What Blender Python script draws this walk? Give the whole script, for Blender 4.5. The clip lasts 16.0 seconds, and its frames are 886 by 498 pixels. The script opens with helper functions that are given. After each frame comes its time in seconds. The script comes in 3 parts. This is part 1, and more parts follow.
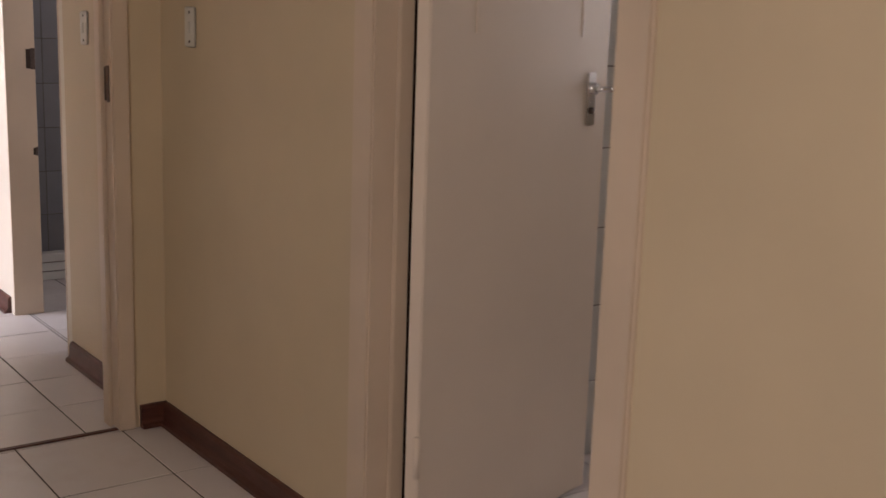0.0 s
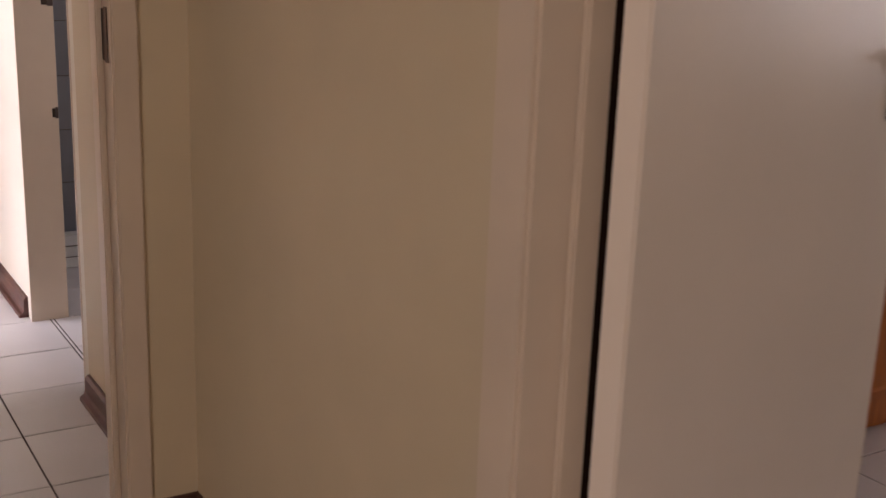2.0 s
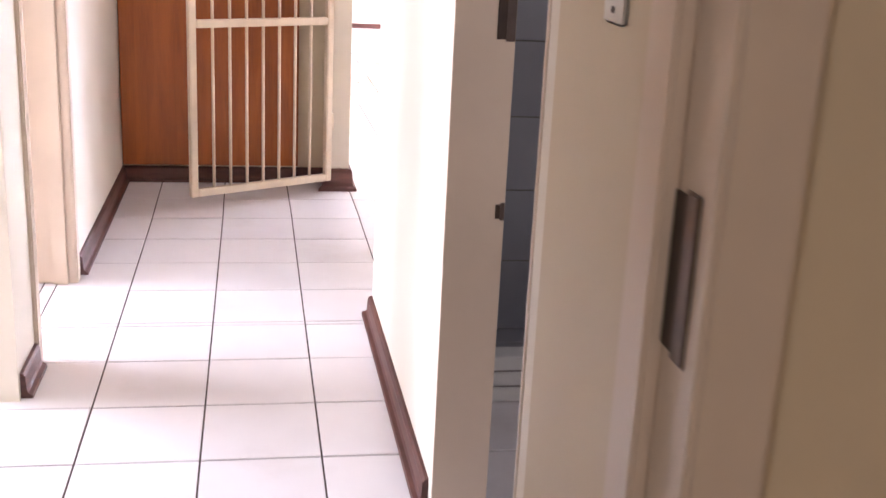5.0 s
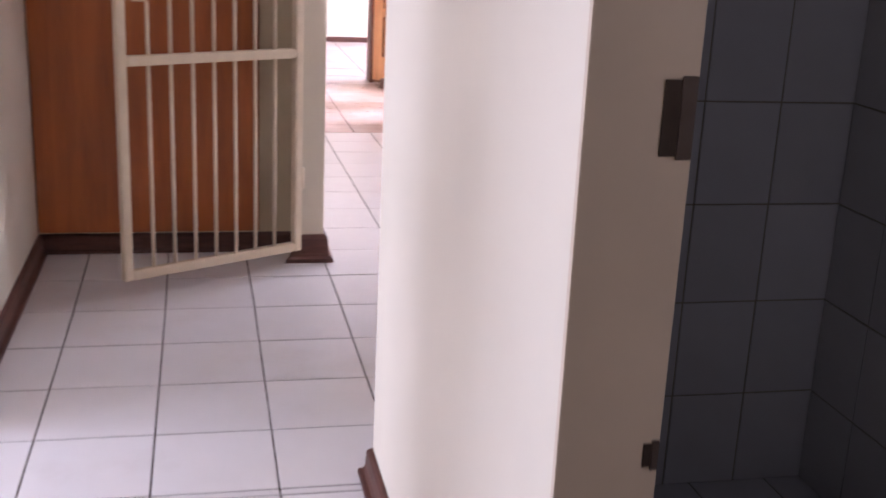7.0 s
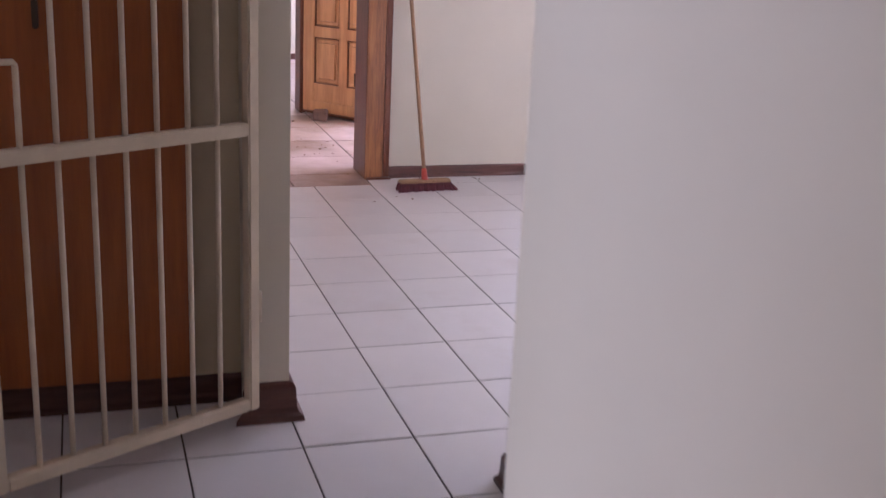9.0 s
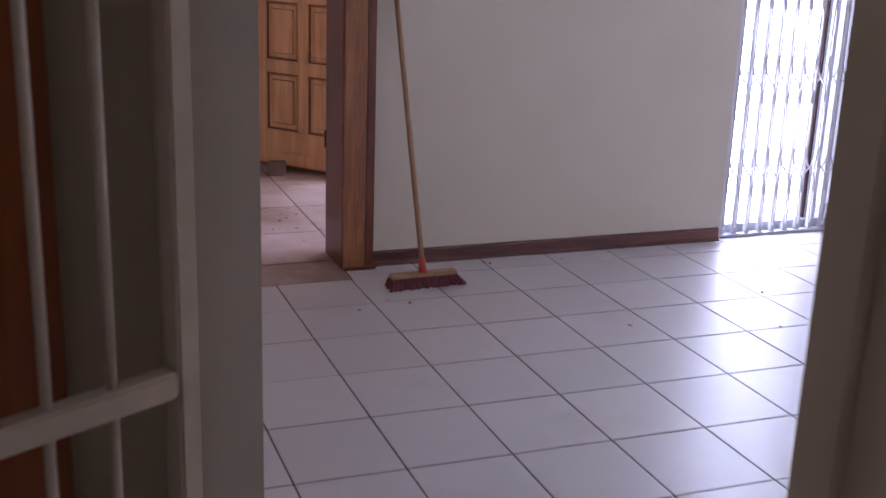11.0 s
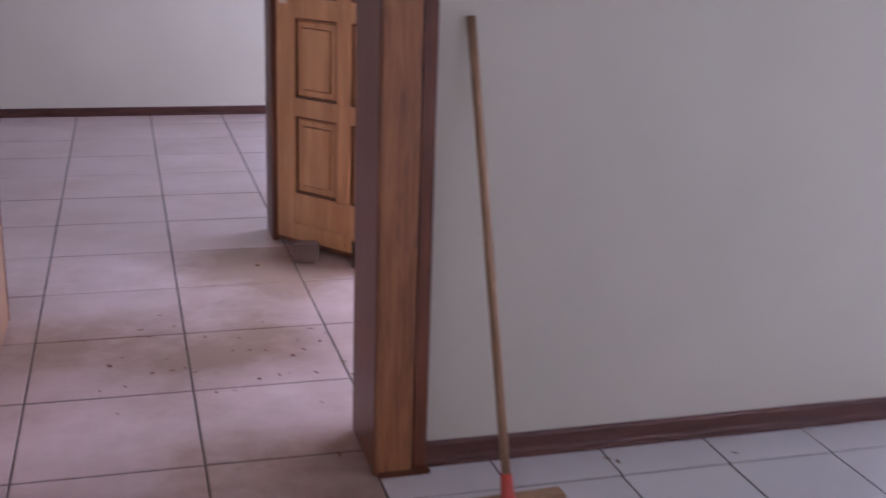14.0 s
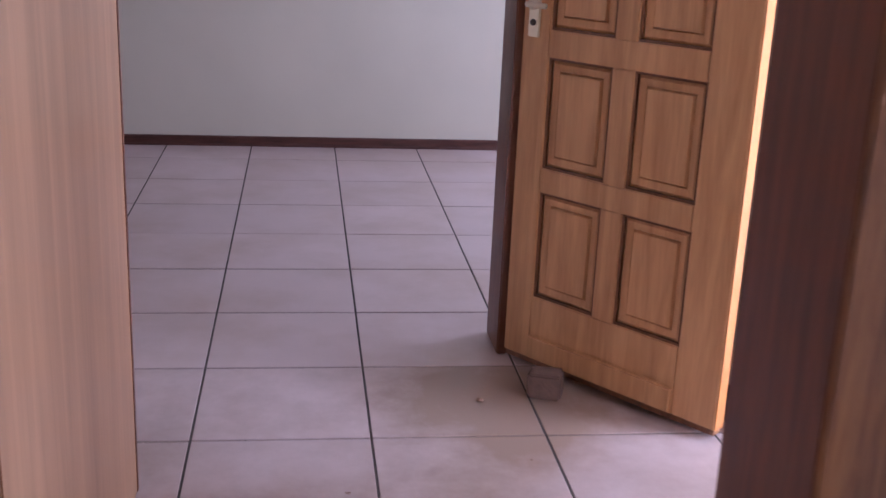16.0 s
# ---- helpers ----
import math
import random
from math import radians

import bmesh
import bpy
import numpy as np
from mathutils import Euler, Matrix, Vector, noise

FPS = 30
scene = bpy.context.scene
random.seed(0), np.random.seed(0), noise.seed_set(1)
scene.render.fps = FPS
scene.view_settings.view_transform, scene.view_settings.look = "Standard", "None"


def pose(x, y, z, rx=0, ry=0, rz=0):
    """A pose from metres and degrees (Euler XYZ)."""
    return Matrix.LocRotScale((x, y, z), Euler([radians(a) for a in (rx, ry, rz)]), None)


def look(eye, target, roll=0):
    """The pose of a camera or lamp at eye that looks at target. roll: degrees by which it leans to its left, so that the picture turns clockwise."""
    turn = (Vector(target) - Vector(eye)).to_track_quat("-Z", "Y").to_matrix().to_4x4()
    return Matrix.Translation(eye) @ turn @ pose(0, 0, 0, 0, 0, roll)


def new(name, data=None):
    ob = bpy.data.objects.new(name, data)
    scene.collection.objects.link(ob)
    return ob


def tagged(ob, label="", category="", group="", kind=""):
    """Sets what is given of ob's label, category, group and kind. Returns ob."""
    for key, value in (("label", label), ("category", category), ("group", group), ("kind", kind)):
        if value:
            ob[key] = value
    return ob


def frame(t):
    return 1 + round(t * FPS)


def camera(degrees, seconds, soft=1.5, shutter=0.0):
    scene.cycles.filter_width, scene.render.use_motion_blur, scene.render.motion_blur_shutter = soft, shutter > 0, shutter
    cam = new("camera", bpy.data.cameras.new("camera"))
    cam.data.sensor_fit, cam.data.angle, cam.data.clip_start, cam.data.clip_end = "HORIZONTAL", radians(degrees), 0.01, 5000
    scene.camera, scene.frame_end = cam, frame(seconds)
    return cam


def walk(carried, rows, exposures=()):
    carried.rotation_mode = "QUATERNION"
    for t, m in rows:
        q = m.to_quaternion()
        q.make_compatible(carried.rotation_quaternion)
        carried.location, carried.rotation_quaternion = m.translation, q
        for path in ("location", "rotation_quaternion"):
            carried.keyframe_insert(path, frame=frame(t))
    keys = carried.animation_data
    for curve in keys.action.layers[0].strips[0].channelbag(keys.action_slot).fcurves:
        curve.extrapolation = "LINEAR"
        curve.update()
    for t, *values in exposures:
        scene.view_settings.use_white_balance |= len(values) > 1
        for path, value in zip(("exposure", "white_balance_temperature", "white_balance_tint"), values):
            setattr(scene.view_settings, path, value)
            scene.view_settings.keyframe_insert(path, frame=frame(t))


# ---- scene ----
cam = camera(43.2, 16.0, soft=1.5, shutter=0.5)
PATH = [
    (0, (-0.785, -3.439, 1.282), (0.386, -1.862, 0.901), 1.9),
    (0.5, (-0.634, -3.166, 1.28), (0.492, -1.564, 0.872), 2.0),
    (1, (-0.474, -2.909, 1.28), (0.627, -1.299, 0.839), 2.1),
    (1.5, (-0.321, -2.651, 1.271), (0.74, -1.026, 0.789), 2.1),
    (2, (-0.189, -2.368, 1.27), (0.833, -0.725, 0.764), 2.1),
    (2.5, (-0.056, -2.079, 1.282), (0.907, -0.411, 0.744), 2.0),
    (3, (0.044, -1.847, 1.295), (0.857, -0.104, 0.745), 2.3),
    (3.5, (0.083, -1.56, 1.293), (0.74, 0.243, 0.731), 2.1),
    (4, (0.12, -1.27, 1.303), (0.642, 0.575, 0.736), 2.4),
    (4.5, (0.157, -0.987, 1.31), (0.534, 0.891, 0.735), 2.8),
    (4.7, (0.157, -0.876, 1.303), (0.492, 1.011, 0.73), 2.8),
    (6.8, (0.159, 0.264, 1.306), (0.534, 2.145, 0.74), 2.9),
    (7, (0.159, 0.382, 1.304), (0.577, 2.254, 0.739), 2.7),
    (7.5, (0.152, 0.698, 1.306), (0.663, 2.549, 0.744), 2.7),
    (8, (0.126, 1.048, 1.304), (0.675, 2.886, 0.739), 2.6),
    (8.5, (0.124, 1.407, 1.303), (0.699, 3.238, 0.74), 2.5),
    (9, (0.14, 1.776, 1.324), (0.725, 3.604, 0.761), 2.6),
    (9.5, (0.149, 2.129, 1.352), (0.75, 3.952, 0.788), 2.3),
    (10, (0.191, 2.496, 1.365), (0.812, 4.313, 0.805), 2.3),
    (12.3, (0.663, 4.039, 1.345), (1.395, 5.81, 0.775), 1.5),
    (12.5, (0.714, 4.137, 1.345), (1.449, 5.908, 0.775), 1.5),
    (13, (0.802, 4.386, 1.335), (1.514, 6.165, 0.762), 1.6),
    (13.5, (0.882, 4.665, 1.34), (1.522, 6.47, 0.762), 1.6),
    (14, (0.946, 4.987, 1.32), (1.478, 6.827, 0.743), 1.9),
    (14.5, (0.965, 5.308, 1.303), (1.311, 7.19, 0.721), 2.3),
    (15, (0.936, 5.652, 1.311), (1.195, 7.546, 0.723), 2.5),
    (15.5, (0.94, 5.999, 1.309), (1.179, 7.896, 0.72), 2.3),
    (16, (0.91, 6.314, 1.301), (1.161, 8.209, 0.714), 2.5),
]
walk(cam, [(t, look(eye, target, roll)) for t, eye, target, roll in PATH], exposures=[(0, -0.15, 6450, 24), (1.0, 0.05, 6450, 26), (2.0, 0.02, 6450, 27), (2.5, 0.15, 6450, 25), (3.0, 0.3, 6400, 24), (3.5, 0.65, 6300, 26), (4.5, 0.48, 6050, 25), (4.7, 0.46, 6000, 25), (7.0, -0.6, 5750, 28), (7.5, -1.1, 5700, 28), (8.5, -1.4, 5700, 28), (9.2, -1.85, 5550, 30), (10.0, -2.4, 5500, 33), (12.5, -2.9, 5150, 24), (14, -2.55, 5150, 27), (15, -2.3, 5150, 26), (16, -2.6, 5150, 27)])

# ---- world, sun, lamps ----
world = bpy.data.worlds.new("world")
scene.world = world
world.use_nodes = True
wn = world.node_tree
sky = wn.nodes.new("ShaderNodeTexSky")
sky.sky_type = "NISHITA"
sky.sun_disc = False
sky.sun_elevation, sky.sun_rotation = radians(73.7), radians(59)
wn.links.new(sky.outputs["Color"], wn.nodes["Background"].inputs["Color"])
wn.nodes["Background"].inputs["Strength"].default_value = 0.15

sun = new("sun", bpy.data.lights.new("sun", "SUN"))
sun.data.energy, sun.data.angle, sun.data.color = 3.0, radians(0.5), (1.0, 0.95, 0.88)
sun.matrix_world = look((0, 0, 30), (-5.0, -3.0, 10.0))


def daylight_fill_lamp(eye, target, w, h, watts, color=(1, 1, 1)):
    lamp = new("daylight_fill", bpy.data.lights.new("daylight_fill", "AREA"))
    lamp.data.shape, lamp.data.size, lamp.data.size_y = "RECTANGLE", w, h
    lamp.data.energy, lamp.data.color = watts, color
    lamp.matrix_world = look(eye, target)
    return lamp


# Area lamps stand in for daylight at openings, most of them unseen.
daylight_fill_lamp((-2.53, -3.5, 1.5), (0, -3.3, 1.2), 1.5, 1.2, 30, (1.0, 0.93, 0.80))
daylight_fill_lamp((3.33, -1.3, 1.55), (0, -1.3, 1.4), 1.0, 1.0, 32, (1.0, 0.95, 0.88))
# Added to brighten the dark shower room; its window is unseen.
daylight_fill_lamp((1.65, 0.75, 1.75), (0.9, 1.4, 1.0), 0.5, 0.5, 8, (1.0, 0.98, 0.97))
daylight_fill_lamp((-3.33, 3.0, 1.5), (0, 2.75, 1.2), 1.95, 1.3, 225, (0.90, 0.95, 1.0))
# Two unseen lounge windows, added to lift its walls and floor.
daylight_fill_lamp((5.63, 6.0, 1.45), (2.0, 6.4, 0.9), 1.6, 1.4, 66, (0.97, 0.97, 1.0))
daylight_fill_lamp((3.6, 3.99, 1.55), (2.6, 7.4, 0.8), 1.6, 1.1, 40, (1.0, 0.95, 0.88))
daylight_fill_lamp((2.75, 8.30, 1.15), (0, 8.30, 0.6), 1.2, 2.0, 62, (1.0, 0.95, 0.93))
daylight_fill_lamp((4.06, 11.0, 1.5), (0, 11.0, 1.0), 1.8, 1.3, 300, (0.88, 0.92, 1.0))

# ---- materials ----


def mat(name, color, rough=0.6, metal=0.0, vary=0.12, scale=6.0, bump=0.05, fine=90.0, per_piece=0.0, spec=0.5, coat=0.0):
    m = bpy.data.materials.new(name)
    m.use_nodes = True
    t = m.node_tree
    b = t.nodes["Principled BSDF"]
    b.inputs["Roughness"].default_value = rough
    b.inputs["Metallic"].default_value = metal
    b.inputs["Specular IOR Level"].default_value = spec
    b.inputs["Coat Weight"].default_value = coat
    co = t.nodes.new("ShaderNodeTexCoord")
    big = t.nodes.new("ShaderNodeTexNoise")
    big.inputs["Scale"].default_value, big.inputs["Detail"].default_value = scale, 5
    small = t.nodes.new("ShaderNodeTexNoise")
    small.inputs["Scale"].default_value, small.inputs["Detail"].default_value = fine, 3
    for n in (big, small):
        t.links.new(co.outputs["Object"], n.inputs["Vector"])
    ramp = t.nodes.new("ShaderNodeMapRange")
    ramp.inputs["From Min"].default_value, ramp.inputs["From Max"].default_value = 0.3, 0.7
    ramp.inputs["To Min"].default_value, ramp.inputs["To Max"].default_value = 1 - vary, 1 + vary
    t.links.new(big.outputs["Fac"], ramp.inputs["Value"])
    mul = t.nodes.new("ShaderNodeMix")
    mul.data_type, mul.blend_type = "RGBA", "MULTIPLY"
    mul.inputs["Factor"].default_value = 1.0
    mul.inputs["A"].default_value = (*color, 1)
    t.links.new(ramp.outputs["Result"], mul.inputs["B"])
    out = mul.outputs["Result"]
    if per_piece:
        info = t.nodes.new("ShaderNodeObjectInfo")
        r2 = t.nodes.new("ShaderNodeMapRange")
        r2.inputs["To Min"].default_value, r2.inputs["To Max"].default_value = 1 - per_piece, 1 + per_piece
        t.links.new(info.outputs["Random"], r2.inputs["Value"])
        m2 = t.nodes.new("ShaderNodeMix")
        m2.data_type, m2.blend_type = "RGBA", "MULTIPLY"
        m2.inputs["Factor"].default_value = 1.0
        t.links.new(out, m2.inputs["A"])
        t.links.new(r2.outputs["Result"], m2.inputs["B"])
        out = m2.outputs["Result"]
    t.links.new(out, b.inputs["Base Color"])
    rr = t.nodes.new("ShaderNodeMapRange")
    rr.inputs["To Min"].default_value, rr.inputs["To Max"].default_value = max(rough - 0.05, 0.02), min(rough + 0.05, 1)
    t.links.new(big.outputs["Fac"], rr.inputs["Value"])
    t.links.new(rr.outputs["Result"], b.inputs["Roughness"])
    bp = t.nodes.new("ShaderNodeBump")
    bp.inputs["Strength"].default_value, bp.inputs["Distance"].default_value = bump, 0.004
    t.links.new(small.outputs["Fac"], bp.inputs["Height"])
    t.links.new(bp.outputs["Normal"], b.inputs["Normal"])
    return m


def wood(name, light, dark, rough=0.45, stretch=(14, 14, 1.2), coat=0.0, figure=3.0):
    m = bpy.data.materials.new(name)
    m.use_nodes = True
    t = m.node_tree
    b = t.nodes["Principled BSDF"]
    b.inputs["Coat Weight"].default_value = coat
    b.inputs["Coat Roughness"].default_value = 0.15
    b.inputs["Roughness"].default_value = rough
    co = t.nodes.new("ShaderNodeTexCoord")
    mp = t.nodes.new("ShaderNodeMapping")
    mp.inputs["Scale"].default_value = stretch
    t.links.new(co.outputs["Object"], mp.inputs["Vector"])
    n1 = t.nodes.new("ShaderNodeTexNoise")
    n1.inputs["Scale"].default_value, n1.inputs["Detail"].default_value, n1.inputs["Distortion"].default_value = figure, 6, 0.8
    n2 = t.nodes.new("ShaderNodeTexNoise")
    n2.inputs["Scale"].default_value, n2.inputs["Detail"].default_value = figure * 6, 3
    for n in (n1, n2):
        t.links.new(mp.outputs["Vector"], n.inputs["Vector"])
    add = t.nodes.new("ShaderNodeMath")
    add.operation = "MULTIPLY_ADD"
    add.inputs[1].default_value = 0.35
    t.links.new(n2.outputs["Fac"], add.inputs[0])
    t.links.new(n1.outputs["Fac"], add.inputs[2])
    r = t.nodes.new("ShaderNodeValToRGB")
    r.color_ramp.elements[0].position, r.color_ramp.elements[1].position = 0.42, 0.85
    r.color_ramp.elements[0].color, r.color_ramp.elements[1].color = (*dark, 1), (*light, 1)
    t.links.new(add.outputs[0], r.inputs["Fac"])
    t.links.new(r.outputs["Color"], b.inputs["Base Color"])
    bp = t.nodes.new("ShaderNodeBump")
    bp.inputs["Strength"].default_value, bp.inputs["Distance"].default_value = 0.12, 0.002
    t.links.new(n2.outputs["Fac"], bp.inputs["Height"])
    t.links.new(bp.outputs["Normal"], b.inputs["Normal"])
    return m


def dusty(name, color, dust, rough, per_piece=0.05, low=0.45, high=0.75, spots=()):
    """Glazed tile under brown dust lying in patches."""
    m = mat(name, color, rough, vary=0.05, scale=3.0, bump=0.02, per_piece=per_piece)
    t = m.node_tree
    b = t.nodes["Principled BSDF"]
    src = b.inputs["Base Color"].links[0].from_socket
    geo = t.nodes.new("ShaderNodeNewGeometry")
    n = t.nodes.new("ShaderNodeTexNoise")
    n.inputs["Scale"].default_value, n.inputs["Detail"].default_value, n.inputs["Roughness"].default_value = 1.6, 8, 0.65
    t.links.new(geo.outputs["Position"], n.inputs["Vector"])
    r = t.nodes.new("ShaderNodeMapRange")
    r.inputs["From Min"].default_value, r.inputs["From Max"].default_value = low, high
    r.inputs["To Max"].default_value = 0.8
    t.links.new(n.outputs["Fac"], r.inputs["Value"])
    fac = r.outputs["Result"]
    for x, y, size in spots:
        dist = t.nodes.new("ShaderNodeVectorMath")
        dist.operation = "DISTANCE"
        dist.inputs[1].default_value = (x, y, 0)
        t.links.new(geo.outputs["Position"], dist.inputs[0])
        fall = t.nodes.new("ShaderNodeMapRange")
        fall.interpolation_type = "SMOOTHSTEP"
        fall.inputs["From Min"].default_value, fall.inputs["From Max"].default_value = size, size * 0.2
        t.links.new(dist.outputs["Value"], fall.inputs["Value"])
        rag = t.nodes.new("ShaderNodeMath")
        rag.operation = "MULTIPLY"
        t.links.new(fall.outputs["Result"], rag.inputs[0])
        t.links.new(n.outputs["Fac"], rag.inputs[1])
        both = t.nodes.new("ShaderNodeMath")
        both.operation, both.use_clamp = "ADD", True
        t.links.new(fac, both.inputs[0])
        t.links.new(rag.outputs[0], both.inputs[1])
        fac = both.outputs[0]
    mix = t.nodes.new("ShaderNodeMix")
    mix.data_type = "RGBA"
    t.links.new(fac, mix.inputs["Factor"])
    t.links.new(src, mix.inputs["A"])
    mix.inputs["B"].default_value = (*dust, 1)
    t.links.new(mix.outputs["Result"], b.inputs["Base Color"])
    return m


# One cream paint; dim and daylit walls get their light in the colour.
CREAM = mat("cream_wall_dim", (0.63, 0.515, 0.35), 0.55, vary=0.05, scale=2.5, bump=0.06, fine=160)
WHITE = mat("cream_wall_lit", (0.76, 0.69, 0.575), 0.5, vary=0.04, scale=2.0, bump=0.06, fine=160)
FRAME = mat("cream_enamel_frame", (0.65, 0.53, 0.41), 0.35, vary=0.05, scale=5, bump=0.03)
DOORPAINT = mat("ivory_enamel_door", (0.80, 0.69, 0.58), 0.34, vary=0.03, scale=3, bump=0.03, fine=60)
GATEPAINT = mat("cream_gate_enamel", (0.70, 0.58, 0.43), 0.35, vary=0.06, scale=20)
CEIL = mat("ceiling_paint", (0.80, 0.79, 0.76), 0.8, vary=0.03)
TILE = dusty("glazed_floor_tile", (0.74, 0.70, 0.70), (0.50, 0.42, 0.37), 0.36, 0.04, 0.55, 0.95)
DUSTTILE = dusty("dirty_floor_tile", (0.62, 0.49, 0.48), (0.31, 0.21, 0.16), 0.42, 0.05, 0.36, 0.66, ((1.38, 9.08, 0.50), (0.72, 8.47, 0.34), (1.25, 7.38, 0.42), (1.15, 8.35, 0.5), (2.0, 9.2, 0.5)))
HALLTILE = dusty("matt_floor_tile", (0.62, 0.49, 0.48), (0.42, 0.29, 0.22), 0.34, 0.05, 0.42, 0.78)
GROUT = mat("dark_grout", (0.075, 0.055, 0.048), 0.9, vary=0.3, scale=12)
SKIRT = wood("mahogany_skirting", (0.11, 0.036, 0.024), (0.05, 0.015, 0.010), 0.45, (2, 2, 14))
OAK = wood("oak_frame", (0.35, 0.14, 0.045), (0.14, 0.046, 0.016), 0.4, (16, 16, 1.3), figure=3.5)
# Darker tone of the same oak, for right jambs, heads and edges.
OAKDARK = wood("oak_frame_dark", (0.16, 0.044, 0.015), (0.08, 0.020, 0.007), 0.4, (16, 16, 1.3))
PINE = wood("pine_panel_door", (0.68, 0.38, 0.17), (0.47, 0.235, 0.09), 0.40, (9, 9, 0.8), figure=2.2)
# Light on the leaf's edge, toned down in its orange colour.
EDGE = wood("orange_lit_edge", (0.46, 0.175, 0.035), (0.33, 0.11, 0.02), 0.45, (9, 9, 0.8))
GROOVE = wood("stained_moulding", (0.20, 0.08, 0.03), (0.10, 0.036, 0.014), 0.45, (12, 12, 1.0))
VENEER = wood("veneer_leaf", (0.43, 0.225, 0.115), (0.31, 0.155, 0.075), 0.38, (6, 6, 0.35), coat=0.2)
BROWN = wood("varnished_wood_door", (0.38, 0.102, 0.015), (0.25, 0.062, 0.009), 0.42, (7, 7, 0.6), coat=0.05)
VANWOOD = wood("orange_cabinet_wood", (0.58, 0.185, 0.035), (0.36, 0.095, 0.018), 0.35, (10, 10, 1.0), coat=0.3)
WCTILE = mat("blue_grey_wall_tile", (0.31, 0.31, 0.335), 0.18, vary=0.06, scale=4, bump=0.02, per_piece=0.06)
WCGROUT = mat("brown_grout", (0.16, 0.14, 0.12), 0.9)
BATHTILE = mat("white_wall_tile", (0.72, 0.71, 0.68), 0.2, vary=0.04, scale=4, bump=0.02, per_piece=0.04)
CHROME = mat("chrome", (0.75, 0.75, 0.76), 0.12, 1.0, vary=0.05)
BRASS = mat("satin_brass", (0.82, 0.74, 0.58), 0.35, 1.0, vary=0.05)
STEELDARK = mat("dark_worn_steel", (0.06, 0.04, 0.03), 0.5, 0.5, vary=0.2, scale=30)
PLATE = mat("zinc_plate", (0.13, 0.10, 0.09), 0.4, 0.8, vary=0.15, scale=30)
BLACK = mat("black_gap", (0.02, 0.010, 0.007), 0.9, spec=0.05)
NAVY = mat("navy_worktop", (0.045, 0.055, 0.10), 0.22, vary=0.2, scale=60)
PORCELAIN = mat("porcelain", (0.80, 0.78, 0.76), 0.12, vary=0.02)
PLASTIC = mat("white_switch_plastic", (0.72, 0.69, 0.62), 0.35, vary=0.03)
TRELLIS = mat("white_trellis_enamel", (0.82, 0.80, 0.82), 0.35, vary=0.05, scale=20)
ALU = mat("silver_aluminium", (0.66, 0.69, 0.76), 0.35, 0.25, vary=0.05)
BROOMWOOD = wood("broom_wood", (0.38, 0.22, 0.115), (0.25, 0.135, 0.065), 0.5, (10, 10, 2))
BRISTLE = mat("red_brown_bristle", (0.12, 0.026, 0.034), 0.8, vary=0.3, scale=40)
REDPLASTIC = mat("red_plastic", (0.45, 0.05, 0.03), 0.35, vary=0.05)
BRICK = mat("worn_brick", (0.11, 0.062, 0.045), 0.85, vary=0.3, scale=25, bump=0.5, fine=120)
PAVING = mat("pale_paving", (0.50, 0.47, 0.43), 0.85, vary=0.12, scale=2, bump=0.2)
LEAF = mat("dry_leaf", (0.24, 0.14, 0.09), 0.8, vary=0.3, scale=40)

glass_m = bpy.data.materials.new("clear_glass")
glass_m.use_nodes = True
gb = glass_m.node_tree.nodes["Principled BSDF"]
gb.inputs["Transmission Weight"].default_value, gb.inputs["Roughness"].default_value, gb.inputs["IOR"].default_value = 1.0, 0.0, 1.02

# ---- mesh helpers ----


def add_box(bm, lo, hi, m=None):
    x0, y0, z0 = lo
    x1, y1, z1 = hi
    vs = [bm.verts.new(p) for p in ((x0, y0, z0), (x1, y0, z0), (x1, y1, z0), (x0, y1, z0), (x0, y0, z1), (x1, y0, z1), (x1, y1, z1), (x0, y1, z1))]
    for f in ((3, 2, 1, 0), (4, 5, 6, 7), (0, 1, 5, 4), (1, 2, 6, 5), (2, 3, 7, 6), (3, 0, 4, 7)):
        bm.faces.new([vs[i] for i in f])
    if m is not None:
        bmesh.ops.transform(bm, matrix=m, verts=vs)
    return vs


def boxes(*pairs, bevel=0.0, segments=2, m=None):
    bm = bmesh.new()
    for lo, hi in pairs:
        add_box(bm, lo, hi, m)
    if bevel:
        bmesh.ops.bevel(bm, geom=bm.edges[:], offset=bevel, segments=segments, affect="EDGES", clamp_overlap=True)
    return bm


def tube(points, r, seg=10, cap=True):
    """A round bar through the points."""
    bm = bmesh.new()
    pts = [Vector(p) for p in points]
    rings = []
    for i, p in enumerate(pts):
        d = (pts[min(i + 1, len(pts) - 1)] - pts[max(i - 1, 0)]).normalized()
        u = d.cross(Vector((0.3, 0.9, 0.31))).normalized()
        v = d.cross(u)
        rr = r[i] if isinstance(r, (list, tuple)) else r
        rings.append([bm.verts.new(p + rr * (math.cos(a) * u + math.sin(a) * v)) for a in (2 * math.pi * k / seg for k in range(seg))])
    for a, b in zip(rings, rings[1:]):
        for k in range(seg):
            bm.faces.new((a[k], a[(k + 1) % seg], b[(k + 1) % seg], b[k]))
    if cap:
        bm.faces.new(rings[0][::-1])
        bm.faces.new(rings[-1])
    bmesh.ops.recalc_face_normals(bm, faces=bm.faces[:])
    return bm


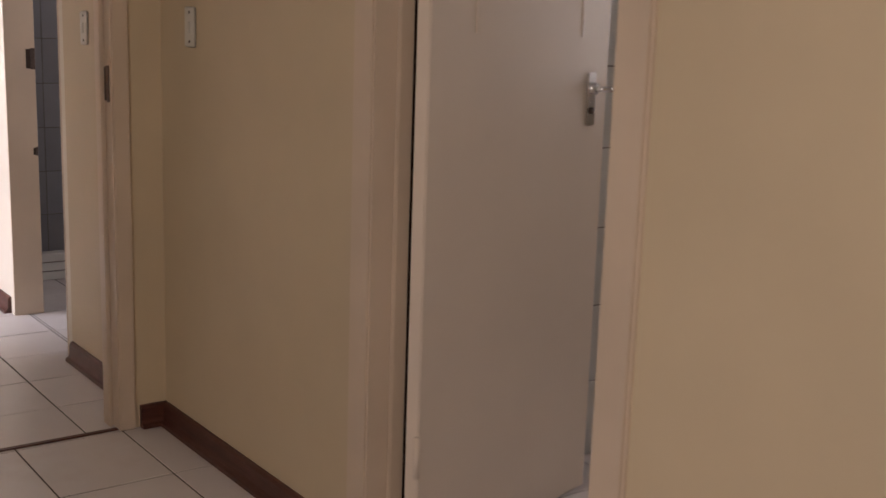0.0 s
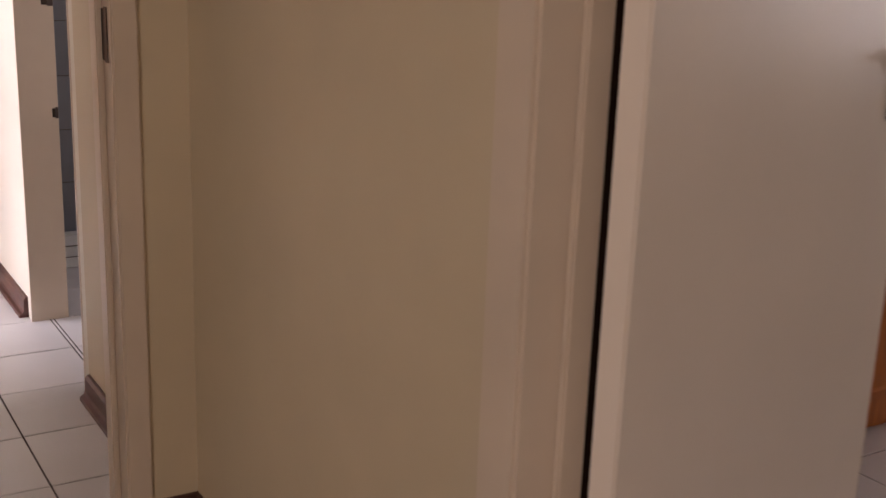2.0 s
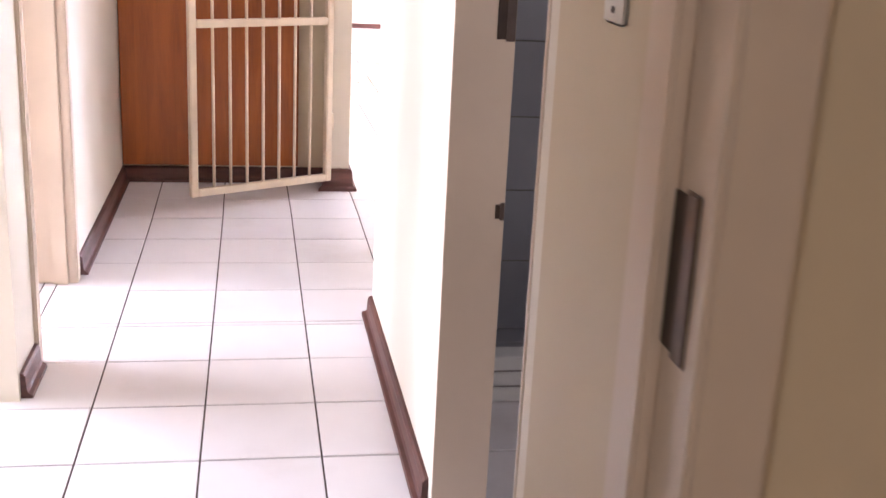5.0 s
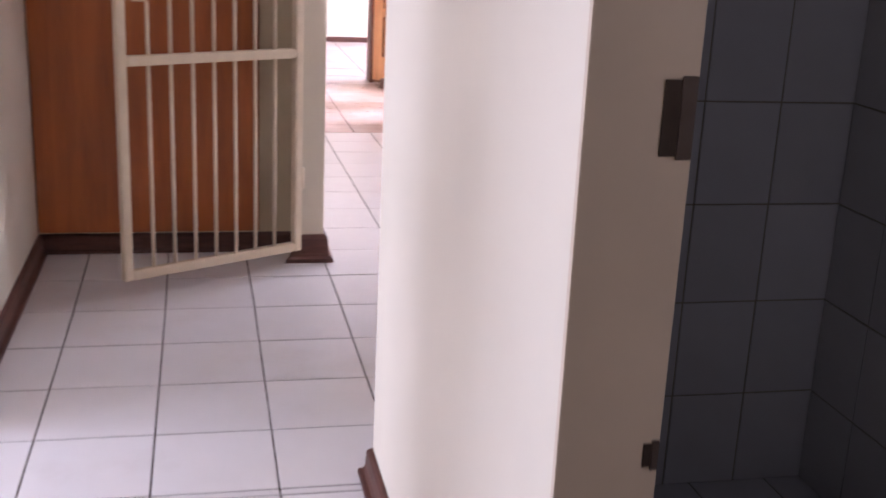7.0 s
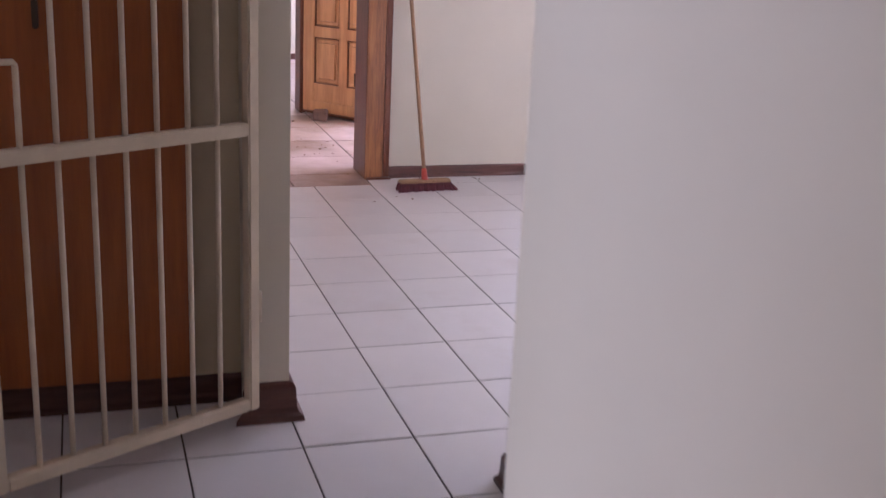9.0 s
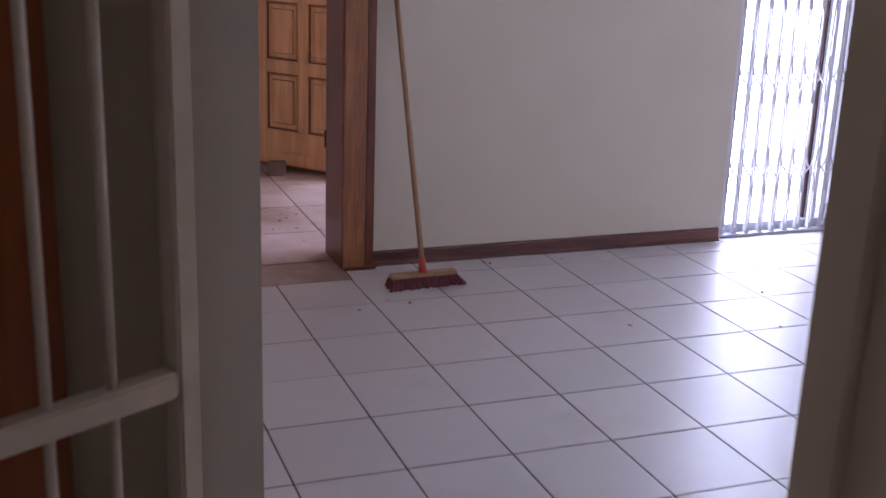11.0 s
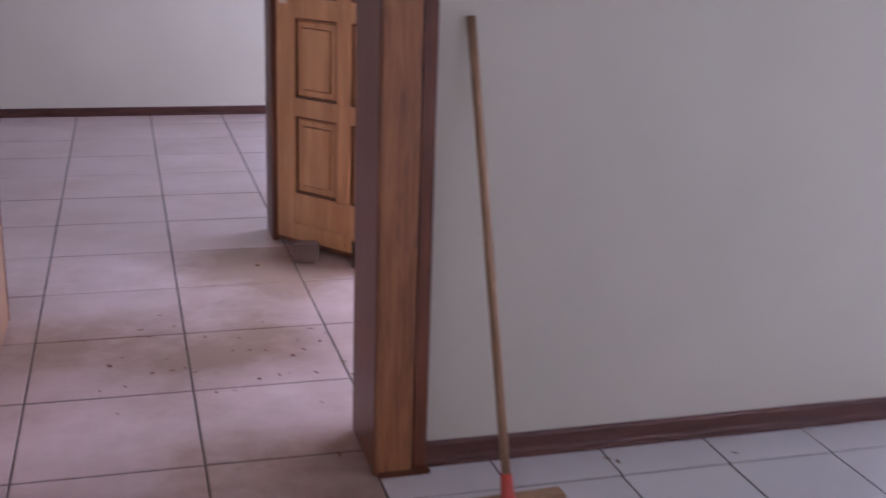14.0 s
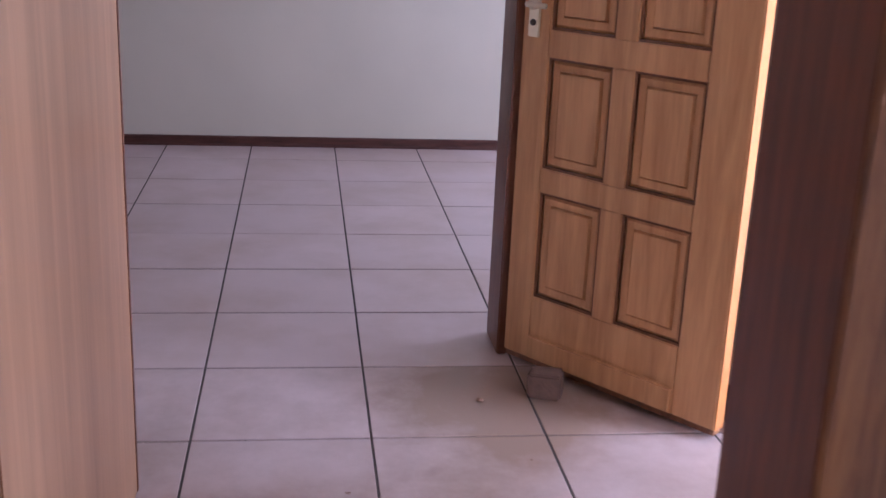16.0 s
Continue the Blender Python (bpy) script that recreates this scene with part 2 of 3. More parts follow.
def extrude_profile(profile, a, b, out, miter=(0, 0)):
    """A moulding: profile of (out, up) pairs, run from a to b along the floor; out is its outward direction."""
    bm = bmesh.new()
    a, b, out = Vector(a), Vector(b), Vector(out)
    up = Vector((0, 0, 1))
    run = (b - a).normalized()
    ends = [[bm.verts.new(p + out * o + up * h + run * (k * o)) for o, h in profile] for p, k in ((a, miter[0]), (b, miter[1]))]
    n = len(profile)
    for i in range(n):
        j = (i + 1) % n
        bm.faces.new((ends[0][i], ends[0][j], ends[1][j], ends[1][i]))
    bm.faces.new(ends[0][::-1])
    bm.faces.new(ends[1])
    bmesh.ops.recalc_face_normals(bm, faces=bm.faces[:])
    return bm


def part(name, bm, material, parent=None, label="", smooth=False):
    me = bpy.data.meshes.new(name)
    bm.to_mesh(me)
    bm.free()
    me.materials.append(material)
    if smooth:
        for p in me.polygons:
            p.use_smooth = True
    ob = new(name, me)
    if parent is not None:
        ob.parent = parent
    if label:
        ob["label"] = label
    return ob


def empty(name, m=None):
    ob = new(name)
    if m is not None:
        ob.matrix_world = m
    ob.empty_display_size = 0.1
    return ob


# ---- large structure ----
H = 2.5


def wall(name, lo, hi, material, openings=(), label="", h=H):
    """An upright wall in plan from lo to hi; openings (a, b, z0, z1) run along its longer side."""
    (x0, y0), (x1, y1) = lo, hi
    along_y = (y1 - y0) > (x1 - x0)
    a0, a1 = (y0, y1) if along_y else (x0, x1)
    cuts = []
    pos = a0
    for a, b, z0, z1 in sorted(openings):
        if a > pos:
            cuts.append((pos, a, 0, h))
        if z0 > 0:
            cuts.append((a, b, 0, z0))
        if z1 < h:
            cuts.append((a, b, z1, h))
        pos = b
    if pos < a1:
        cuts.append((pos, a1, 0, h))
    bm = bmesh.new()
    for a, b, z0, z1 in cuts:
        if along_y:
            add_box(bm, (x0, a, z0), (x1, b, z1))
        else:
            add_box(bm, (a, y0, z0), (b, y1, z1))
    bmesh.ops.remove_doubles(bm, verts=bm.verts[:], dist=0.0005)
    ob = part(name, bm, material)
    return tagged(ob, label or "plain painted plaster wall", "wall", kind="structure")


DH = 2.05
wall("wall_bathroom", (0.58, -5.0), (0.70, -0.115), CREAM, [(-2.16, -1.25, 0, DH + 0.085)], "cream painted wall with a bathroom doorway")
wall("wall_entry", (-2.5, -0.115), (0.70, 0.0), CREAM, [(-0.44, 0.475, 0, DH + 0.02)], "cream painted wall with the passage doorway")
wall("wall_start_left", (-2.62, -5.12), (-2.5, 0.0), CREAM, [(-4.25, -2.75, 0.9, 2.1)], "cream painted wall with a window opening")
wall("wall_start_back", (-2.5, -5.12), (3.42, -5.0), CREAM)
# First stretch of the passage wall, in the dim tone of its paint.
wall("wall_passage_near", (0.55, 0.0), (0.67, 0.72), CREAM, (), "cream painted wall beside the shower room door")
wall("wall_passage_right", (0.55, 0.72), (0.67, 2.80), WHITE, [(0.763, 1.492, 0, DH + 0.012)], "off-white passage wall with a shower room doorway")
wall("wall_shower_back", (0.67, 2.68), (1.74, 2.80), WHITE)
wall("wall_shower_side", (1.62, 0.12), (1.74, 2.68), WHITE, [(0.5, 1.0, 1.5, 2.0)], "shower room wall with a small added window opening")
wall("wall_shower_front", (0.70, 0.0), (3.42, 0.12), WHITE)
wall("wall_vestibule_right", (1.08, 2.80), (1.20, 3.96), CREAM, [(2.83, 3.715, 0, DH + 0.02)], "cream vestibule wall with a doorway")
wall("wall_store_back", (2.3, 2.80), (2.42, 3.96), WHITE)
wall("wall_store_front", (1.74, 2.68), (2.42, 2.80), WHITE)
wall("wall_passage_left", (-0.58, 0.0), (-0.46, 4.86), WHITE, [(1.6, 2.18, 0, DH), (2.42, 3.23, 0, DH + 0.02)], "off-white passage wall with two doorways")
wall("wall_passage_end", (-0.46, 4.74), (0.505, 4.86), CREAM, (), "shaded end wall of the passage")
wall("pillar", (0.505, 4.58), (0.615, 4.86), WHITE, (), "off-white pillar carrying the security gate")
wall("wall_lounge_left", (0.27, 4.86), (0.39, 7.42), WHITE)
wall("wall_lounge_south", (1.135, 3.96), (5.6, 4.10), WHITE, [(2.8, 4.4, 1.0, 2.1)], "off-white wall with an unseen window opening")
wall("wall_lounge_right", (5.6, 3.96), (5.72, 7.62), WHITE, [(5.2, 6.8, 0.75, 2.15)], "off-white wall with an unseen window opening")
wall("wall_lounge_north", (-0.50, 7.42), (5.6, 7.62), WHITE, [(0.47, 1.61, 0, 2.12), (3.27, 5.1, 0, 2.1)], "off-white lounge wall with a doorway and sliding door")
wall("wall_hall_left", (-0.62, 7.42), (-0.50, 9.48), WHITE)
wall("wall_hall_right", (2.08, 7.62), (2.22, 9.48), WHITE, [(7.85, 8.86, 0, 2.1)], "off-white hall wall with the entrance doorway")
wall("wall_room_south", (-2.5, 9.48), (4.0, 9.60), WHITE, [(-0.42, 1.56, 0, 2.12)], "off-white wall with a wood framed doorway")
wall("wall_room_north", (-2.5, 12.41), (4.12, 12.53), WHITE)
wall("wall_room_left", (-2.62, 9.48), (-2.5, 12.53), WHITE)
wall("wall_room_right", (4.0, 9.48), (4.12, 12.41), WHITE, [(10.1, 11.9, 0.85, 2.15)], "off-white wall with an unseen window opening")
wall("wall_bedroom_front", (-3.42, 0.12), (-0.58, 0.24), WHITE)
wall("wall_bedroom_back", (-3.42, 4.74), (-0.58, 4.86), WHITE)
wall("wall_bedroom_left", (-3.42, 0.24), (-3.3, 4.74), WHITE, [(2.02, 3.98, 0.85, 2.15)], "off-white wall with an unseen window opening")
wall("wall_bathroom_right", (3.30, -5.0), (3.42, 0.0), WHITE, [(-1.8, -0.8, 1.05, 2.05)], "bathroom outer wall with a window opening")
wall("wall_bathroom_south", (0.70, -2.9), (3.30, -2.78), WHITE)

tagged(part("ceiling", boxes(((-3.6, -5.3, H), (5.9, 12.7, H + 0.15))), CEIL), "plain white plastered ceiling", "ceiling", kind="structure")
gbm = bmesh.new()
gv = [gbm.verts.new(p) for p in ((-400, -400, -0.09), (400, -400, -0.09), (400, 400, -0.09), (-400, 400, -0.09))]
gbm.faces.new(gv)
tagged(part("ground", gbm, PAVING), "pale sunlit paving outside the house", "ground", kind="structure")

# Glowing panel outside the patio door, added for daylight and floor glare.
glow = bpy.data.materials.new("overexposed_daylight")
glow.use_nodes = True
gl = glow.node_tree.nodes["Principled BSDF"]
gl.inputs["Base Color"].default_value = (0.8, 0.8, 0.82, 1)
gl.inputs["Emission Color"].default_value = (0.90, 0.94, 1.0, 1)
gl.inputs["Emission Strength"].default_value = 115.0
tagged(part("backdrop", boxes(((3.0, 8.2, -0.085), (5.6, 8.22, 2.6))), glow), "glowing panel standing in for daylight outside the patio door", "backdrop", kind="structure")

# skirting boards
SK = [(0, 0), (0.032, 0), (0.030, 0.012), (0.020, 0.018), (0.016, 0.028), (0.014, 0.072), (0.008, 0.082), (0, 0.084)]


def skirting(a, b, out, scale=1.0, miter=(0, 0), tall=0.88):
    ob = part("baseboard", extrude_profile([(o * scale, h * scale * tall) for o, h in SK], (*a, 0), (*b, 0), (*out, 0), miter), SKIRT)
    return tagged(ob, "dark reddish-brown wooden skirting board", "skirting board", kind="structure")


skirting((0.58, -1.25), (0.58, -0.13), (-1, 0))
skirting((0.58, -5.0), (0.58, -2.14), (-1, 0))
skirting((0.49, -0.115), (0.58, -0.115), (0, -1))
skirting((0.55, 0.02), (0.55, 0.715), (-1, 0))
skirting((0.55, 1.54), (0.55, 2.80), (-1, 0), 1.0, (0, 1))
skirting((0.55, 2.80), (1.08, 2.80), (0, 1), 1.0, (-1, 0))
skirting((1.076, 3.73), (1.076, 4.11), (-1, 0))
skirting((-0.46, 0.0), (-0.46, 1.59), (1, 0))
skirting((-0.46, 2.20), (-0.46, 2.42), (1, 0))
skirting((-0.46, 3.27), (-0.46, 4.74), (1, 0))
skirting((-0.46, 4.74), (0.51, 4.74), (0, -1))
skirting((0.505, 4.58), (0.615, 4.58), (0, -1), 1.2, (-1, 1), 1.05)
skirting((0.615, 4.58), (0.615, 4.86), (1, 0), 1.2, (-1, 0), 1.05)
skirting((1.617, 7.42), (3.262, 7.42), (0, -1), 0.8)
skirting((-2.5, 12.41), (4.0, 12.41), (0, -1), 0.72)
skirting((2.08, 8.9), (2.08, 9.48), (-1, 0))

# ---- door frames ----


def steel_frame(name, axis, at0, at1, a, b, h=DH, face=0.055, proud=0.012, stop_at=0.6, sides=(0, 1), far_stop=True, paint=FRAME):
    """A pressed steel frame in a wall of thickness at0..at1, clear opening a..b along the other axis."""
    root = empty(name)
    t0, t1 = at0 - proud, at1 + proud

    def bx(u0, u1, z0, z1, w0=t0, w1=t1):
        return ((w0, u0, z0), (w1, u1, z1)) if axis == "y" else ((u0, w0, z0), (u1, w1, z1))

    s = t0 + (t1 - t0) * stop_at
    if 0 in sides:
        part("jamb", boxes(bx(a - face, a, 0, h + face), bevel=min(0.006, face * 0.08)), paint, root)
        part("stop", boxes(bx(a, a + 0.014, 0, h, s - 0.025, s + 0.025), bevel=0.003), paint, root)
    part("jamb", boxes(bx(b, b + face, 0, h + face), bevel=min(0.006, face * 0.08)), paint, root)
    part("head", boxes(bx(a, b, h, h + face), bevel=0.004), paint, root)
    if far_stop:
        part("stop", boxes(bx(b - 0.014, b, 0, h, s - 0.025, s + 0.025), bevel=0.003), paint, root)
    return tagged(root, "cream enamelled steel door frame set in the wall", "door frame", kind="structure")


def strike(parent_name, lo, hi, label):
    """A worn lock keep let into a frame."""
    root = empty(parent_name, Matrix.Translation(((lo[0] + hi[0]) / 2, (lo[1] + hi[1]) / 2, lo[2])))
    inv = root.matrix_world.inverted()
    c = ((lo[0] + hi[0]) / 2, (lo[1] + hi[1]) / 2)
    if hi[0] - lo[0] < hi[1] - lo[1]:
        plate = ((lo[0], lo[1], lo[2]), (hi[0], c[1] - 0.003, hi[2]))
        pocket = ((lo[0] + 0.001, c[1] - 0.003, lo[2] + 0.004), (hi[0], hi[1], hi[2] - 0.004))
    else:
        plate = ((c[0], lo[1], lo[2]), (hi[0], hi[1], hi[2]))
        pocket = ((lo[0], lo[1] + 0.001, lo[2] + 0.004), (c[0], hi[1], hi[2] - 0.004))
    part("keep_plate", boxes(plate, bevel=0.001, m=inv), PLATE, root)
    part("bolt_pocket", boxes(pocket, m=inv), STEELDARK, root, "rusty dark bolt pocket")
    return tagged(root, label, "strike plate")


steel_frame("door_frame_bathroom", "y", 0.58, 0.70, -2.075, -1.335, face=0.085)
steel_frame("door_frame_passage", "x", -0.115, 0.0, -0.385, 0.42)
steel_frame("door_frame_shower", "y", 0.55, 0.67, 0.775, 1.48, face=0.012, proud=0.002, stop_at=0.42, far_stop=False)
steel_frame("door_frame_bedroom", "y", -0.58, -0.46, 2.475, 3.175)
# Wall cream on these two frames, a darker tone for their shade.
steel_frame("door_frame_lounge", "x", 3.96, 4.10, 0.62, 1.08, sides=(1,), proud=0.006, paint=CREAM)
steel_frame("door_frame_store", "y", 1.08, 1.20, 2.88, 3.615, face=0.10, paint=CREAM)
# Thin black strips paint the shadow gaps beside the bathroom and store doors.
ds = part("shadow_strip", boxes(((0.667, -1.350, 0.01), (0.713, -1.337, 2.04))), BLACK)
part("gap_shadow", boxes(((1.086, 3.605, 0.01), (1.095, 3.614, 2.04))), BLACK, ds)
tagged(ds, "black strip standing for the shadow gap at the bathroom door hinge", "door seal", kind="structure")
th = part("threshold_strip", boxes(((-0.385, -0.112, 0.0), (0.42, -0.092, 0.005)), bevel=0.001), SKIRT)
tagged(th, "dark brown threshold strip in the passage doorway", "threshold", kind="structure")
strike("strike_plate", (0.417, -0.105, 1.04), (0.4205, -0.06, 1.15), "worn steel lock keep on the passage frame")
strike("strike_plate", (0.634, 1.4775, 1.068), (0.671, 1.4805, 1.158), "worn zinc lock keep on the shower room frame")
strike("strike_plate", (0.652, 1.4775, 0.70), (0.671, 1.4805, 0.738), "small worn bolt keep low on the shower room frame")


def wood_frame(name, y0, y1, a, b, h, left=True):
    root = empty(name)
    if left:
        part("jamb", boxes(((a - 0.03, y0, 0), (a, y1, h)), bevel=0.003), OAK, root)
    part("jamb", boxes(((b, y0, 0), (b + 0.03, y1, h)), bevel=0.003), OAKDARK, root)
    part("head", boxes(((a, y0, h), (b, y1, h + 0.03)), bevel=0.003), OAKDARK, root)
    return root


fr = wood_frame("door_frame_hall", 7.375, 7.64, 0.50, 1.48, 2.08)
part("architrave", boxes(((1.482, 7.37, 0), (1.575, 7.42, 2.16)), bevel=0.004), OAK, fr, "light grained oak architrave")
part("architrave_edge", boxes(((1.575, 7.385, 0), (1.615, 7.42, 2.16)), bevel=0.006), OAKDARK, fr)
part("architrave", boxes(((0.40, 7.37, 0), (0.498, 7.42, 2.16)), bevel=0.004), OAK, fr)
part("hinge", tube(((1.478, 7.640, 0.45), (1.478, 7.640, 0.52)), 0.004), STEELDARK, fr, "old steel hinge knuckle", smooth=True)
part("plinth_block", boxes(((1.488, 7.36, 0), (1.62, 7.44, 0.012)), bevel=0.003), OAKDARK, fr)
tagged(fr, "dark oak door frame with wide architrave", "door frame", kind="structure")
fr = wood_frame("door_frame_room", 9.46, 9.62, -0.39, 1.50, 2.08)
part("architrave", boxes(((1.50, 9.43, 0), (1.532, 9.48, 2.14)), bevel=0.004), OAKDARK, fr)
tagged(fr, "dark wooden frame to the far room", "door frame", kind="structure")

# ---- doors ----


def flush_door(name, w, h, material, label, m, thick=0.04, recess=False):
    """A leaf hinged at its origin, reaching along +x, its face towards -y."""
    root = empty(name, m)
    part("leaf", boxes(((0, 0, 0.008), (w, thick, h)), bevel=0.003), material, root)
    return tagged(root, label, "door", kind="structure")


def lever_handle(parent, x, z, material, side=-1, plate=0.17, flip=1, length=0.11, drop=0.11):
    hnd = part("handle_plate", boxes(((x - 0.02, side * 0.008 if side < 0 else 0.04, z - drop), (x + 0.02, 0 if side < 0 else 0.048, z - drop + plate)), bevel=0.003), material, parent, "long lever handle back plate")
    y = side * 0.05
    part("lever", tube(((x, 0, z), (x, y * 0.8, z), (x - 0.012 * flip, y, z), (x - length * flip, y, z)), 0.0075), material, hnd, smooth=True)
    part("lever_rose", tube(((x, 0, z), (x, side * 0.02, z)), 0.016), material, hnd, smooth=True)
    part("key_barrel", tube(((x, 0, z - drop + 0.04), (x, side * 0.013, z - drop + 0.04)), 0.009), STEELDARK, hnd, smooth=True)
    return hnd


ang = math.degrees(math.atan2(0.185, 0.745))
bd = flush_door("door_bathroom", 0.742, 2.03, DOORPAINT, "ivory painted bathroom door standing open", pose(0.66, -1.42, 0, 0, 0, ang))
lever_handle(bd, 0.657, 1.148, CHROME, -1, 0.14, flip=-1, length=0.04, drop=0.098)
for z in (0.25, 1.75):
    part("hinge", tube(((-0.004, 0.0, z), (-0.004, 0.0, z + 0.1)), 0.008), DOORPAINT, bd, smooth=True)
for x0 in (0.16, 0.60):
    part("panel_bead", boxes(((x0, -0.004, 1.28), (x0 + 0.012, 0.0, 1.9)), bevel=0.0015), DOORPAINT, bd)
part("panel_bead", boxes(((0.172, -0.004, 1.28), (0.60, 0.0, 1.292)), bevel=0.0015), DOORPAINT, bd)

flush_door("door_store", 0.71, 2.03, DOORPAINT, "ivory painted store door standing closed", pose(1.112, 3.598, 0, 0, 0, -90))
vd = flush_door("door_hall", 1.035, 2.04, VENEER, "plain veneered wooden door standing open", pose(0.545, 7.60, 0, 0, 0, 90))
part("edge_strip", boxes(((1.028, -0.002, 0.008), (1.042, 0.042, 2.04))), OAKDARK, vd)
flush_door("door_bedroom", 0.68, 2.03, VANWOOD, "orange-brown wooden door opened into the bedroom", pose(-0.62, 3.16, 0, 0, 0, 176))
ed = flush_door("door_passage_end", 0.83, 2.03, BROWN, "closed varnished brown wooden door at the passage end", pose(-0.455, 4.70, 0.0))
for ob in list(ed.children):
    ob.location.z = 0.08
part("door_handle", boxes(((0.46, -0.02, 1.03), (0.475, 0, 1.10)), bevel=0.003), STEELDARK, ed)


def panel_door(m):
    """The entrance door: stiles, rails and raised panels, two in a row."""
    w, h, th = 0.734, 2.03, 0.042
    root = empty("door_entrance", m)
    st, sr, mid = 0.097, 0.131, 0.07
    pw = (w - st - sr - mid) / 2
    rows = [(0.222, 0.535), (0.605, 0.915), (0.99, 1.30), (1.375, 1.62), (1.69, 1.93)]
    part("stile", boxes(((0, 0, 0.03), (st, th, h)), bevel=0.003), PINE, root)
    part("stile", boxes(((w - sr, 0, 0.03), (w, th, h)), bevel=0.003), PINE, root)
    zs = [0.03] + [z for r in rows for z in r] + [h]
    for z0, z1 in zip(zs[::2], zs[1::2]):
        part("rail", boxes(((st, 0.0005, z0), (w - sr, th, z1)), bevel=0.003), PINE, root)
    part("weather_bar", boxes(((st + 0.001, -0.014, 0.035), (w - sr - 0.001, 0.0, 0.108)), bevel=0.006), PINE, root)
    part("kick_strip", boxes(((0.004, 0.006, 0.012), (w - 0.004, th - 0.004, 0.03)), bevel=0.002), GROOVE, root, "dirty dark bottom edge")
    for z0, z1 in rows:
        part("muntin", boxes(((st + pw, 0.0005, z0), (st + pw + mid, th, z1)), bevel=0.002), PINE, root)
        for x0 in (st, st + pw + mid):
            x1 = x0 + pw
            bm = bmesh.new()
            for a, b, c, d in ((x0, z0, x0 + 0.007, z1), (x1 - 0.007, z0, x1, z1), (x0 + 0.007, z0, x1 - 0.007, z0 + 0.007), (x0 + 0.007, z1 - 0.007, x1 - 0.007, z1)):
                add_box(bm, (a, 0.006, b), (c, 0.02, d))
            part("moulding", bm, GROOVE, root)
            bm = bmesh.new()
            ring = []
            for ins, y in ((0.007, 0.017), (0.016, 0.010), (0.034, 0.013), (0.037, 0.019), (0.041, 0.006)):
                ring.append([bm.verts.new(p) for p in ((x0 + ins, y, z0 + ins), (x1 - ins, y, z0 + ins), (x1 - ins, y, z1 - ins), (x0 + ins, y, z1 - ins))])
            for p, q in zip(ring, ring[1:]):
                for k in range(4):
                    bm.faces.new((p[k], p[(k + 1) % 4], q[(k + 1) % 4], q[k]))
            bm.faces.new(ring[-1])
            bmesh.ops.recalc_face_normals(bm, faces=bm.faces[:])
            part("panel", bm, PINE, root)
    part("edge_band", boxes(((w, 0.002, 0.03), (w + 0.0025, th - 0.002, h))), EDGE, root, "edge band coloured for the orange light on the leaf")
    lever_handle(root, 0.043, 1.055, BRASS, -1, 0.16, flip=-1, length=0.075, drop=0.09)
    return tagged(root, "pine panelled entrance door propped open by a brick", "door", kind="structure")


panel_door(pose(1.518, 9.412, 0, 0, 0, math.degrees(math.atan2(-0.59, 0.46))))
part_root = empty("door_frame_entrance")
part("jamb", boxes(((2.05, 8.86, 0), (2.24, 8.92, 2.15)), bevel=0.004), PINE, part_root)
part("jamb", boxes(((2.05, 7.79, 0), (2.24, 7.85, 2.15)), bevel=0.004), PINE, part_root)
part("head", boxes(((2.05, 7.85, 2.1), (2.24, 8.86, 2.15)), bevel=0.004), PINE, part_root)
tagged(part_root, "pine frame of the entrance doorway", "door frame", kind="structure")

# ---- security gate ----


def security_gate():
    a, b = Vector((0.52, 4.53, 0)), Vector((-0.112, 4.178, 0))
    L = (b - a).length
    root = empty("security_gate", Matrix.Translation(a) @ pose(0, 0, 0, 0, 0, math.degrees(math.atan2(b.y - a.y, b.x - a.x))))
    t = 0.016
    part("stile", boxes(((0, -t, 0.06), (0.032, t, 2.0)), bevel=0.004), GATEPAINT, root)
    part("stile", boxes(((L - 0.032, -t, 0.06), (L, t, 2.0)), bevel=0.004), GATEPAINT, root)
    for z in (0.06, 0.795, 1.5, 1.968):
        part("rail", boxes(((0.032, -t, z), (L - 0.032, t, z + 0.034)), bevel=0.004), GATEPAINT, root)
    n = 7
    for i in range(n):
        x = 0.032 + (L - 0.064) * (i + 1) / (n + 1)
        for z0, z1 in ((0.094, 0.795), (0.829, 1.5), (1.534, 1.968)):
            top = z1
            if i == n - 1 and z0 == 0.829:
                top = 1.0
            part("bar", tube(((x, 0, z0), (x, 0, top)), 0.0068, 8), GATEPAINT, root, smooth=True)
    x = 0.032 + (L - 0.064) * 7 / 8
    part("lock_loop", tube(((x, 0, 1.0), (x + 0.004, 0, 1.008), (x + 0.05, 0, 1.01)), 0.007, 8), GATEPAINT, root, smooth=True)
    part("lock_box", boxes(((L - 0.075, -0.02, 1.01), (L - 0.03, 0.02, 1.2)), bevel=0.004), GATEPAINT, root, "welded steel lock box")
    for z in (0.3, 1.7):
        part("hinge", tube(((-0.008, 0, z), (-0.008, 0, z + 0.08)), 0.009), GATEPAINT, root, smooth=True)
    return tagged(root, "cream painted steel bar security gate standing open", "security gate")


security_gate()

# ---- sliding door and trellis ----
sd = empty("sliding_door")
for lo, hi in (((3.27, 7.50, 0), (3.32, 7.58, 2.1)), ((5.05, 7.50, 0), (5.1, 7.58, 2.1))):
    part("frame_post", boxes((lo, hi), bevel=0.003), ALU, sd)
part("sill", boxes(((3.32, 7.49, 0.004), (5.05, 7.59, 0.05)), bevel=0.004), ALU, sd)
part("head", boxes(((3.32, 7.49, 2.05), (5.05, 7.59, 2.1)), bevel=0.004), ALU, sd)
